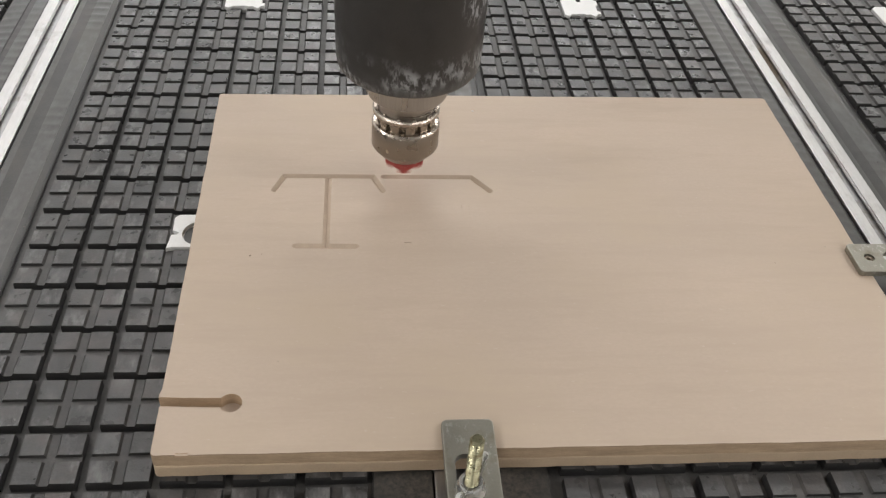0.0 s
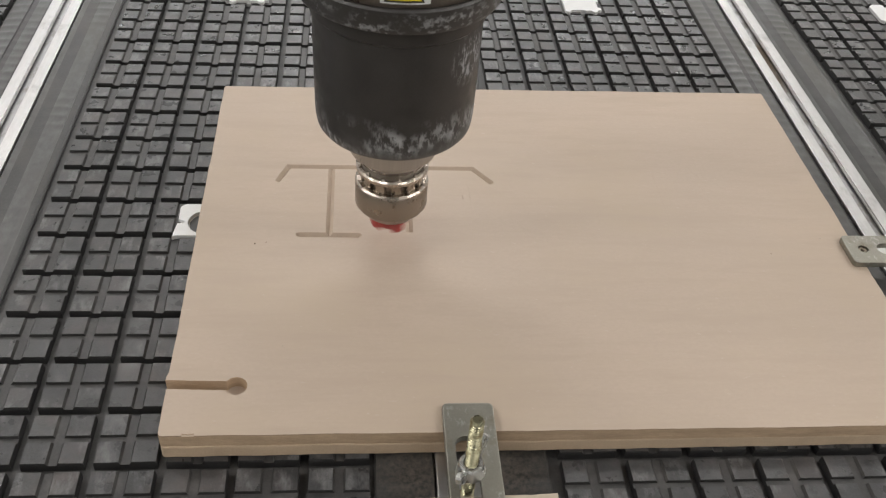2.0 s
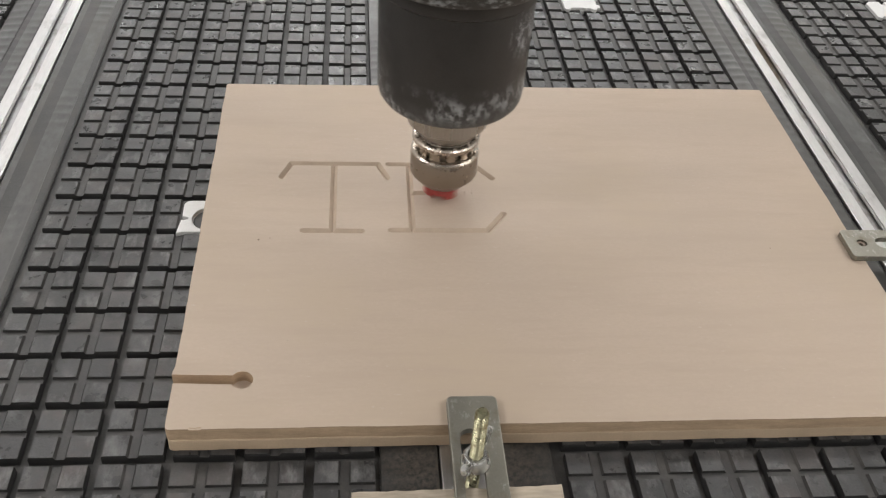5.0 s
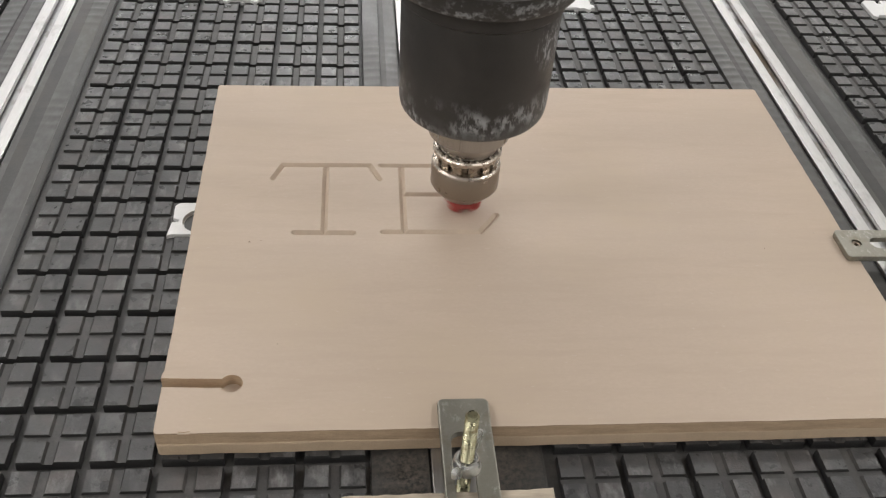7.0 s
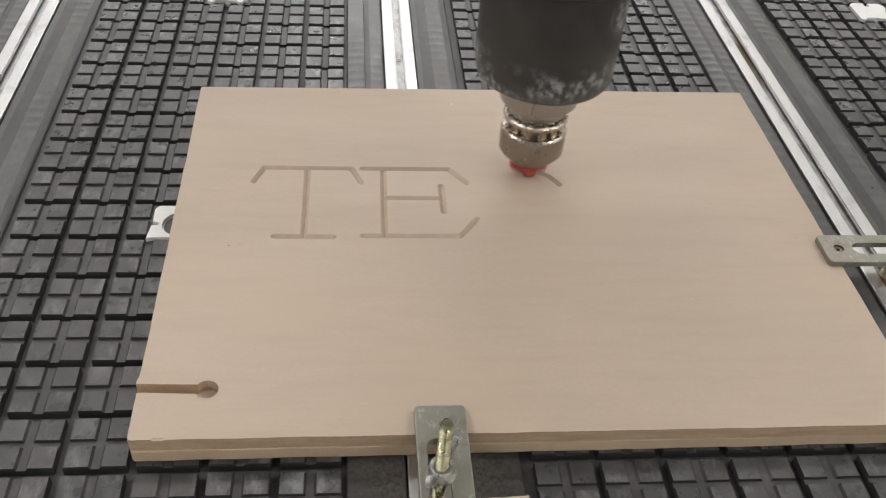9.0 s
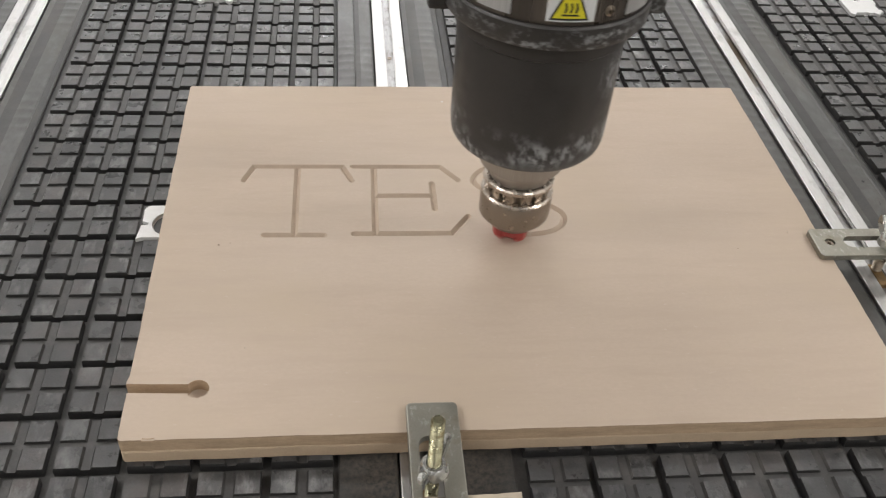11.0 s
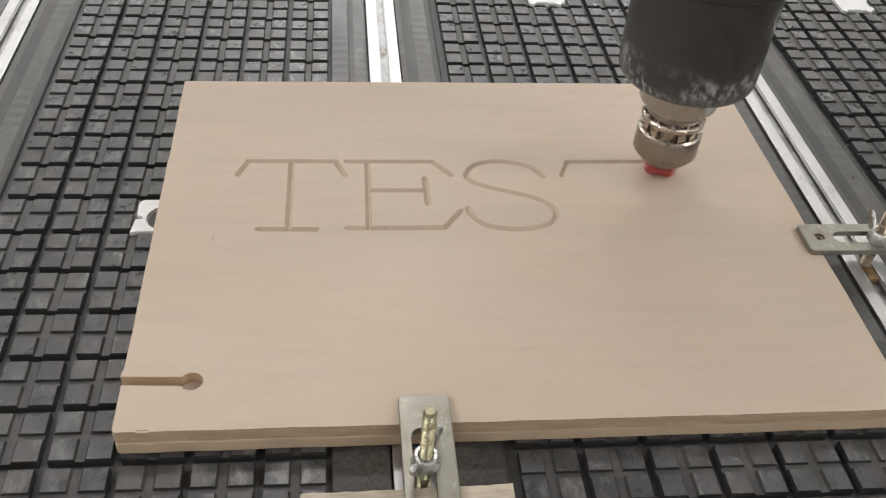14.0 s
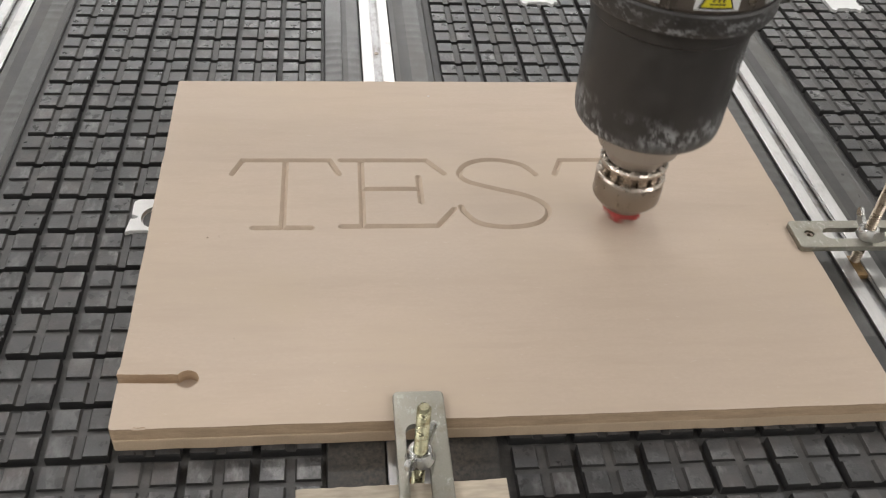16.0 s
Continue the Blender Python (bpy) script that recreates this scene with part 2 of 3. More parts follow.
PLASTER = mat("plaster", (0.62, 0.62, 0.60), 0.9, 0.0, noise_scale=3, amount=0.06, fine=60, bump=0.1)
CONCRETE = mat("concrete", (0.28, 0.28, 0.27), 0.8, 0.0, noise_scale=4, amount=0.2, fine=60, bump=0.2)


def glow(name, color, strength):
    m = bpy.data.materials.new(name)
    m.use_nodes = True
    b = m.node_tree.nodes["Principled BSDF"]
    b.inputs["Base Color"].default_value = (0.8, 0.8, 0.8, 1)
    b.inputs["Emission Color"].default_value = (*color, 1)
    b.inputs["Emission Strength"].default_value = strength
    return m


DIFFUSER = glow("diffuser", (1.0, 0.97, 0.93), 3.0)

# ---- the room ----
X0, X1, Y0, Y1 = -3.2, 3.6, -2.6, 6.6


def room():
    for name, b, m in (("floor", (X0, X1, Y0, Y1, FLOOR_Z - 0.1, FLOOR_Z), CONCRETE), ("ceiling", (X0, X1, Y0, Y1, CEILING_Z, CEILING_Z + 0.1), PLASTER),
                       ("wall_west", (X0 - 0.15, X0, Y0, Y1, FLOOR_Z - 0.1, CEILING_Z + 0.1), PLASTER), ("wall_east", (X1, X1 + 0.15, Y0, Y1, FLOOR_Z - 0.1, CEILING_Z + 0.1), PLASTER),
                       ("wall_south", (X0 - 0.15, X1 + 0.15, Y0 - 0.15, Y0, FLOOR_Z - 0.1, CEILING_Z + 0.1), PLASTER), ("wall_north", (X0 - 0.15, X1 + 0.15, Y1, Y1 + 0.15, FLOOR_Z - 0.1, CEILING_Z + 0.1), PLASTER)):
        tagged(part(name, box(bmesh.new(), *b), m), kind="structure")


def ceiling_lights():
    first = None
    for x, y, strength in LIGHTS:
        at = pose(x, y, CEILING_Z - 0.05)
        if first is None:
            first = tagged(new("ceiling_light"), "white ceiling light panel with a glowing diffuser", "ceiling light", "ceiling lights")
            first.matrix_basis = at
            bm = box(bmesh.new(), -0.62, 0.62, -0.17, 0.17, -0.004, 0.05)
            part("frame", bm, WHITE, first)
            part("diffuser", box(bmesh.new(), -0.6, 0.6, -0.15, 0.15, -0.010, -0.0045), DIFFUSER, first)
        else:
            copy_thing(first, at)
        lamp = bpy.data.lights.new("ceiling_lamp", "AREA")
        lamp.shape, lamp.size, lamp.size_y, lamp.energy, lamp.color = "RECTANGLE", 1.2, 0.3, LIGHT_POWER * strength, (0.945, 0.965, 0.985) if y > 5 else (1.0, 0.965, 0.945)
        ob = new("ceiling_lamp", lamp)
        ob.matrix_basis = pose(x, y, CEILING_Z - 0.065)


room()
ceiling_lights()

# ---- the machine table ----
PITCH, PAD, GAP_Z, PAD_TOP = 0.030, 0.0262, -0.0048, 0.0
FIELD_X = (-0.260, 0.0, 0.2598, 0.5205)
ROWS_Y = range(-3, 18)
TRACK_X = ((-0.0550, -0.0338), (0.2048, 0.2262), (0.4658, 0.4885))


def table():
    ob = tagged(part("machine_table", box(bmesh.new(), -0.62, 1.02, -0.55, 1.15, -0.062, -0.012), STRIP), "black machine bed under rubber mats and slotted rails", "machine bed")
    for x in (-0.5, 0.9):
        for y in (-0.45, 1.05):
            part("leg", box(bmesh.new(), x - 0.04, x + 0.04, y - 0.04, y + 0.04, FLOOR_Z, -0.062), STRIP, ob)


def t_track(x0, x1):
    """An aluminium rail with two bright lips and a slot between them."""
    w = x1 - x0
    lip, y0, y1 = w * 0.345, -0.55, 1.15
    thing = tagged(new("t_slot_rail"), "bright aluminium T-slot rail sunk between the rubber mats", "rail", "slotted rails")
    thing.matrix_basis = pose(x0, 0, 0)
    for a, b in ((0, lip), (w - lip, w)):
        bm = box(bmesh.new(), a, b, y0, y1, -0.0029, -0.0006, 0.0004)
        part("lip", bm, ALU, thing)
    for a, b in ((lip - 0.0002, lip + 0.0006), (w - lip - 0.0006, w - lip + 0.0002)):
        part("inner_edge", box(bmesh.new(), a, b, y0, y1, -0.0030, -0.0017, 0.0002), ALU, thing)
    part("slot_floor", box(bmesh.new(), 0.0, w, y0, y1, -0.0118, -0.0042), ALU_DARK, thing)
    if x0 > 0.1 and x0 < 0.3:
        part("countersunk_screw", turned([(0, -0.0031), (0.0016, -0.0030), (0.0016, -0.0026), (0.0006, -0.0027), (0, -0.0029)], 16), DARK_STEEL, thing, "small dark screw head in the slot", smooth=True, at=pose(w / 2, 0.3462, -0.0010))
    # the black milled strips on both flanks: (across, height, ripple) from one edge to the other
    left = [(-0.0265, -0.0030, 0), (-0.0258, -0.0016, 0), (-0.0240, -0.0015, 1), (-0.0200, -0.0015, 1), (-0.0160, -0.0015, 1), (-0.0142, -0.0016, 0), (-0.0138, -0.0023, 0),
            (-0.0100, -0.0024, 0.3), (-0.0060, -0.0024, 0.8), (-0.0022, -0.0024, 0.6), (-0.0012, -0.0024, 0), (-0.0006, -0.0030, 0)]
    right = [(w + 0.0006, -0.0030, 0), (w + 0.0010, -0.0019, 0), (w + 0.0048, -0.0024, 0), (w + 0.0052, -0.0025, 0), (w + 0.0110, -0.0025, 0.1), (w + 0.0125, -0.0024, 0.6), (w + 0.0160, -0.0023, 1),
             (w + 0.0200, -0.0023, 1), (w + 0.0228, -0.0023, 0.8), (w + 0.0234, -0.0022, 0), (w + 0.0240, -0.0018, 0), (w + 0.0275, -0.0021, 0), (w + 0.0285, -0.0030, 0)]
    for profile in (left, right):
        strip = tagged(new("edge_strip"), "black milled rubber edge strip beside a rail", "edge strip", "edge strips")
        strip.matrix_basis = pose(x0, 0, 0)
        part("bed", box(bmesh.new(), profile[0][0], profile[-1][0], y0, y1, -0.0118, -0.0031), STRIP, strip)
        part("milled_face", milled(profile, x0), [STRIP, STRIP_SMOOTH], strip, "face with shallow curved milling ripples", smooth=True)


def milled(profile, seed):
    """A long face with a stepped cross-section, its bands rippled every ten millimetres by the mill that cut them."""
    bm = bmesh.new()
    ys = [-0.55, -0.10] + [-0.10 + 0.00125 * k for k in range(1, 600)] + [1.15]
    mid = (profile[0][0] + profile[-1][0]) / 2
    last = None
    for y in ys:
        fade = max(0.0, min(1.0, 0.55 + 1.5 * noise.noise(Vector((y * 14, seed * 9, mid * 90))))) * min(1.0, max(0.15, (y - 0.05) * 4))
        row = []
        for x, z, ripple in profile:
            z = -0.0022 + (z + 0.0022) * (1 if z < -0.0029 else max(0.0, min(1.0, (y - 0.04) * 6)))
            u = (x - mid) / 0.013
            wave = 0.5 + 0.5 * math.cos(2 * math.pi * (y + 0.0026 * u * u + 0.0012 * noise.noise(Vector((y * 30, seed, 2)))) / 0.0102)
            row.append(bm.verts.new((x, y, z + ripple * fade * 0.00050 * wave ** 2)))
        if last:
            for k in range(len(row) - 1):
                bm.faces.new((last[k], last[k + 1], row[k + 1], row[k])).material_index = 0 if (profile[k][2] + profile[k + 1][2] > 0.75 and y > 0.06) or abs(profile[k][1] - profile[k + 1][1]) > 0.00035 and y > 0.1 else 1
        last = row
    return bm


def pad_mesh(skip=()):
    """A rubber pad: four square blocks on a common foot, shallow grooves between them."""
    bm = bmesh.new()
    foot = -0.0014
    box(bm, 0, PAD, 0, PAD, GAP_Z, foot)
    gx, gy, trough = 0.0036, 0.0028, 0.0009
    hx, hy = (PAD - gx) / 2, (PAD - gy) / 2
    for i in (0, 1):
        for j in (0, 1):
            if (i, j) in skip:
                continue
            x, y = i * (hx + gx), j * (hy + gy)
            low = [bm.verts.new((x + a * hx, y + b * hy, foot)) for a, b in ((0, 0), (1, 0), (1, 1), (0, 1))]
            ex = (0.0003, trough) if i == 0 else (trough, 0.0003)
            ey = (0.0003, 0.0004)
            xs, ys = (x + ex[0], x + hx - ex[1]), (y + ey[0], y + hy - ey[1])
            top = [bm.verts.new((xs[a], ys[b], PAD_TOP)) for a, b in ((0, 0), (1, 0), (1, 1), (0, 1))]
            bm.faces.new(top)
            for k in range(4):
                bm.faces.new((low[k], low[(k + 1) % 4], top[(k + 1) % 4], top[k]))
    me = mesh_of(bm, "pad", [RUBBER, RUBBER_SIDE_SHADE, RUBBER_FLOOR])
    for p in me.polygons:
        p.material_index = 0 if p.center.z > PAD_TOP - 1e-5 else 2 if p.normal.z > 0.4 else 1
    return me


# white suction ports: the corner of the 30 mm square in each field, by column and row
PORTS = {(1, 2, 5), (1, 2, 14), (2, 2, 14), (3, 2, 14), (0, 2, 14)}
OPEN_PORT = (1, 2, 5)


def mats():
    whole, left_only, right_only = pad_mesh(), pad_mesh(((1, 0), (1, 1))), pad_mesh(((0, 0), (0, 1)))
    for k, fx in enumerate(FIELD_X):
        mat_ob = tagged(part("rubber_mat", box(bmesh.new(), fx - 0.0055, fx + 0.1825 if k < 3 else fx + 0.37, -0.10, 0.545, -0.0118, GAP_Z), RUBBER_FLOOR),
                        "black rubber suction mat with rows of square studded pads", "rubber mat", "rubber mats")
        cols = range(6) if k < 3 else range(12)
        for i in cols:
            for j in ROWS_Y:
                me = left_only if (k, i, j) in PORTS else right_only if (k, i - 1, j) in PORTS else whole
                ob = new("pad", me)
                ob.parent = mat_ob
                ob.matrix_basis = pose(fx + i * PITCH, j * PITCH + (0.0015 if k == 2 and j < 1 else 0), 0, random.uniform(-0.7, 0.7), random.uniform(-0.7, 0.7), random.uniform(-0.5, 0.5))


def port():
    """A white plate with notched corners and a round suction hole."""
    s, n, steps = 0.0146, 0.0035, 24
    arc = [(-0.0118 - 0.004 * math.sin(radians(15 * k)), 0.0066 + 0.004 * math.cos(radians(15 * k))) for k in range(7)]
    outline = [(-0.0172, -0.0176), (-0.0145, -0.0164), (0.0146, -0.0164), (0.0146, 0.0106)] + arc + [(-0.0155, -0.0028), (-0.0120, -0.0042), (-0.0124, -0.0058), (-0.0158, -0.0064)]
    me = mesh_of(plate(outline, -0.0018, 0.0008, 0.0003), "plate", WHITE)
    hole = turned([(0, -0.01), (0.0100, -0.01), (0.0100, 0.01), (0, 0.01)], 40)
    bmesh.ops.translate(hole, vec=(-0.0002, -0.0050, 0), verts=hole.verts)
    me = cut_from(me, hole)
    lumpy = [(-s, s - n), (-s, -s + 0.002), (-s + 0.003, -s), (-s + 0.0055, -s + 0.0034), (0.0, -s + 0.0040), (0.0025, -s + 0.0028), (0.0060, -s + 0.0034), (0.0090, -s + 0.0005), (0.0108, -s + 0.0012), (0.0118, -s + 0.0042), (s, -s + 0.0045),
             (s, -s + 0.0085), (s - 0.0022, -s + 0.0092), (s - 0.0022, 0.0035), (s, 0.0048), (s, s - n), (s - n, s), (-s + n, s)]
    covered = mesh_of(plate(lumpy, -0.0018, 0.0008, 0.0003), "plate", WHITE)
    covered = cut_from(covered, plate([(-0.0022, 0.0095), (0.0018, 0.0085), (0.0024, 0.02), (-0.0022, 0.02)], -0.01, 0.01))
    first = None
    for k, i, j in sorted(PORTS):
        at = pose(FIELD_X[k] + (i + 1) * PITCH - 0.0017, j * PITCH + 0.0133, 0)
        if (k, i, j) == OPEN_PORT:
            thing = tagged(new("suction_port"), "white plastic suction port half under the board", "suction port", "suction ports")
            o = new("plate", me)
            o.parent = thing
            part("ring", turned([(0.0098, -0.0044), (0.0098, -0.0010), (0.0084, -0.0016), (0.0084, -0.0044)], 40, closed=True), WHITE, thing, smooth=True, at=pose(-0.0002, -0.0050, 0))
            part("valve", turned([(0, -0.0046), (0.0083, -0.0046), (0.0083, -0.0032), (0, -0.0028)], 32), NUT_STEEL, thing, "dull grey valve disc", smooth=True, at=pose(-0.0002, -0.0050, 0))
            thing.matrix_basis = at
        elif first is None:
            first = tagged(new("suction_port"), "white plastic suction port with a slotted cover", "suction port", "suction ports")
            o = new("plate", covered)
            o.parent = first
            part("socket", turned([(0, -0.0047), (0.0115, -0.0047), (0.0115, -0.0019), (0, -0.0019)], 32), WHITE, first, smooth=True)
            first.matrix_basis = at
        else:
            copy_thing(first, at)


table()
for x0, x1 in TRACK_X:
    t_track(x0, x1)
port()

# ---- the board that is being engraved ----
TOP, MID = 0.0138, 0.0069
DEPTH, HALF, KERF = 0.0019, 0.0019, 0.00020
T_BAR = [(0.1267, 0.1799), (0.1317, 0.1928), (0.1810, 0.1928), (0.1863, 0.1797)]
T_STEM = [(0.1561, 0.1928), (0.1559, 0.1329)]
T_BASE = [(0.1405, 0.1329), (0.1712, 0.1326)]
E_TOP = [(0.1873, 0.1928), (0.2372, 0.1928), (0.2467, 0.1801)]
E_STEM = [(0.1992, 0.1928), (0.1985, 0.1334)]
E_BASE = [(0.1871, 0.1334), (0.2394, 0.1334), (0.2495, 0.1477)]
E_MID = [(0.1997, 0.1658), (0.2319, 0.1658)]
E_TICK = [(0.2316, 0.1769), (0.2316, 0.1539)]
U_BAR = [(0.3121, 0.1795), (0.3180, 0.1932), (0.3673, 0.1938), (0.3725, 0.1799)]
U_STEM = [(0.3426, 0.1935), (0.3421, 0.1329)]
S_KNOTS = [(0.3006, 0.1791), (0.2933, 0.1888), (0.2769, 0.1935), (0.2626, 0.1902), (0.2557, 0.1804), (0.2596, 0.1727), (0.2745, 0.1660),
           (0.2923, 0.1590), (0.3014, 0.1509), (0.3012, 0.1418), (0.2938, 0.1348), (0.2779, 0.1319), (0.2626, 0.1351), (0.2550, 0.1442), (0.2535, 0.1497)]


def curved(knots, steps=6):
    """A smooth line through the knots."""
    p = [Vector(k) for k in knots]
    p = [p[0] * 2 - p[1]] + p + [p[-1] * 2 - p[-2]]
    out = []
    for a, b, c, d in zip(p, p[1:], p[2:], p[3:]):
        for s in range(steps):
            t = s / steps
            q = 0.5 * (2 * b + (c - a) * t + (2 * a - 5 * b + 4 * c - d) * t * t + (3 * b - a - 3 * c + d) * t ** 3)
            out.append((q.x, q.y))
    return out + [tuple(p[-2])]


S_LINE = curved(S_KNOTS)


def sweep(bm, line, half, depth, top, over):
    """A groove-shaped prism along a line; over: how far it rises above the surface."""
    p = [Vector(q) for q in line]
    rings = []
    for i, q in enumerate(p):
        d0 = (q - p[i - 1]).normalized() if i else (p[1] - q).normalized()
        d1 = (p[i + 1] - q).normalized() if i < len(p) - 1 else d0
        n = Vector((-(d0 + d1).y, (d0 + d1).x)).normalized()
        n = n / max(0.3, n.dot(Vector((-d0.y, d0.x))))
        shape = [(half, 0.0), (KERF, -depth * 0.84), (0.0, -depth), (-KERF, -depth * 0.84), (-half, 0.0)]
        if over:
            shape = [(half, over)] + shape + [(-half, over)]
        rings.append([bm.verts.new((q.x + n.x * a, q.y + n.y * a, top + z)) for a, z in shape])
    for a, b in zip(rings, rings[1:]):
        m = len(a)
        for j in range(m):
            bm.faces.new((a[j], a[(j + 1) % m], b[(j + 1) % m], b[j]))
    bm.faces.new(rings[0])
    bm.faces.new(rings[-1][::-1])


def groove_cutter(line):
    bm = bmesh.new()
    sweep(bm, line, HALF, DEPTH, TOP, 0.001)
    return bm


def cone_cutter(q):
    return turned([(0, TOP - DEPTH), (KERF, TOP - DEPTH * 0.84), (HALF, TOP), (HALF, TOP + 0.001), (0, TOP + 0.001)], 20)


def soft_corners(quad, r, steps=4):
    """A four-cornered outline with rounded corners."""
    out = []
    for k in range(4):
        a, b, c = (Vector(quad[(k + d) % 4]) for d in (-1, 0, 1))
        p, q = b + (a - b).normalized() * r, b + (c - b).normalized() * r
        for s in range(steps + 1):
            t = s / steps
            out.append(tuple(p * (1 - t) ** 2 + b * 2 * t * (1 - t) + q * t * t))
    return out


def rough_edges(outline, step, amount):
    """The outline with its long sides slightly uneven."""
    out = []
    for k, (a, b) in enumerate(zip(outline, outline[1:] + outline[:1])):
        out.append(tuple(a))
        d = math.dist(a, b)
        n = int(d / step)
        for i in range(1, n):
            f = i / n
            w = amount * (noise.noise(Vector((f * d * 60, k, 1.5))) + 0.6 * noise.noise(Vector((f * d * 260, k, 7.5))))
            out.append((a[0] + (b[0] - a[0]) * f - (b[1] - a[1]) / d * w, a[1] + (b[1] - a[1]) * f + (b[0] - a[0]) / d * w))
    return out


def board():
    thing = tagged(new("mdf_board"), "beige MDF board being engraved with the letters T E S T", "board")
    quad = [(0.0877, 0.0030), (0.4443, 0.0035), (0.4428, 0.2828), (0.0864, 0.2781)]
    outline = [(x - 0.0014 * math.exp(-((y - 0.0337) / 0.0032) ** 2) if x < 0.1 else x, y) for x, y in rough_edges(soft_corners(quad, 0.0022), 0.003, 0.00025)]
    me = mesh_of(plate(outline, MID, TOP, 0.0004), "panel", [MDF, MDF_BURR, MDF_SAWN, MDF_CUT])
    # slot with a round end, sawn into the upper panel
    slot = [(0.0793, 0.0287), (0.1131, 0.0275), (0.1131, 0.0327), (0.0793, 0.0339)]
    me = cut_from(me, plate(rough_edges(slot, 0.003, 0.0004), TOP - 0.0060, TOP + 0.002))
    # a chip broken out of the front edge
    me = cut_from(me, plate([(0.0972, 0.000), (0.1032, 0.000), (0.1027, 0.0042), (0.1000, 0.0038), (0.0978, 0.0041)], TOP - 0.0004, TOP + 0.002))
    hole = turned([(0, TOP - 0.0062), (0.0051, TOP - 0.0062), (0.0051, TOP + 0.002), (0, TOP + 0.002)], 32)
    bmesh.ops.translate(hole, vec=(0.1174, 0.0299, 0), verts=hole.verts)
    me = cut_from(me, hole)
    for line in (T_BAR, T_STEM, T_BASE, E_TOP, E_STEM, E_BASE, E_MID, E_TICK, S_LINE, U_BAR, U_STEM):
        me = cut_from(me, groove_cutter(line))
        for q in (line[0], line[-1]):
            c = cone_cutter(q)
            bmesh.ops.translate(c, vec=(*q, 0), verts=c.verts)
            me = cut_from(me, c)
    for p in me.polygons:
        deep = p.center.z < TOP - 0.0004 and 0.10 < p.center.x < 0.42 and 0.10 < p.center.y < 0.22
        p.material_index = 3 if deep else 0 if p.normal.z > 0.8 else 2 if abs(p.normal.z) < 0.15 else 1
    top = new("top_panel", me)
    top.parent = thing
    low = [(0.0880, 0.0025), (0.4438, 0.0038), (0.4418, 0.2820), (0.0868, 0.2774)]
    part("lower_panel", plate(rough_edges(soft_corners(low, 0.0022), 0.005, 0.0003), 0.0002, MID - 0.0002, 0.0008), MDF_LOW, thing, "raw edge of the backing board")
    return thing


BOARD = board()


def along(line):
    """Lengths along a line."""
    out = [0.0]
    for a, b in zip(line, line[1:]):
        out.append(out[-1] + math.dist(a, b))
    return out


def point_at(line, s):
    acc = along(line)
    for (a, b), s0, s1 in zip(zip(line, line[1:]), acc, acc[1:]):
        if s <= s1 or s1 == acc[-1]:
            f = (s - s0) / (s1 - s0)
            return (a[0] + (b[0] - a[0]) * f, a[1] + (b[1] - a[1]) * f)


# lines that the cutter clears while we watch: the line, (seconds, metres along it) and stretches that another line has cleared
E_L, U_L, S_L = along(E_BASE)[-1], along(U_BAR)[-1], along(S_LINE)[-1]
CUTS = [
    (E_STEM, [(0.48, 0.0000), (1.00, 0.0519), (1.12, 0.0594)], [(0, 0.00195), (0.0571, 0.0595)]),
    (E_BASE, [(2.50, 0.0000), (2.60, 0.0081), (3.00, 0.0468), (3.14, 0.0524), (3.50, E_L)], []),
    (E_MID, [(4.75, 0.0000), (5.30, 0.0322)], [(0, 0.0009), (0.0298, 0.0323)]),
    (E_TICK, [(6.62, 0.0000), (7.05, 0.0230)], []),
    (S_LINE, [(8.78, 0.0000), (9.00, 0.0227), (9.20, 0.0413), (11.42, S_L)], []),
    (U_BAR, [(13.15, 0.0000), (13.30, 0.0181), (13.50, 0.0413), (13.90, 0.0639), (14.20, U_L)], []),
    (U_STEM, [(15.52, 0.0000), (15.70, 0.0126), (16.00, 0.0569), (16.06, 0.0606)], [(0, 0.00195)]),
]


def when(keys, s):
    for (t0, s0), (t1, s1) in zip(keys, keys[1:]):
        if s <= s1:
            return t0 + (t1 - t0) * (s - s0) / (s1 - s0)
    return keys[-1][0]


STRIPS = []


def half_cone(bm, q, way):
    """The rounded end of a wedge, towards way."""
    a = math.atan2(way.y, way.x)
    r, z = HALF * 0.99, TOP - 0.00001
    rim = [bm.verts.new((q[0] + r * math.cos(a + radians(d)), q[1] + r * math.sin(a + radians(d)), z)) for d in range(-90, 91, 20)]
    tip, mid = bm.verts.new((*q, z - DEPTH * 0.8)), bm.verts.new((*q, z))
    for b, c in zip(rim, rim[1:]):
        bm.faces.new((b, c, tip))
        bm.faces.new((c, b, mid))


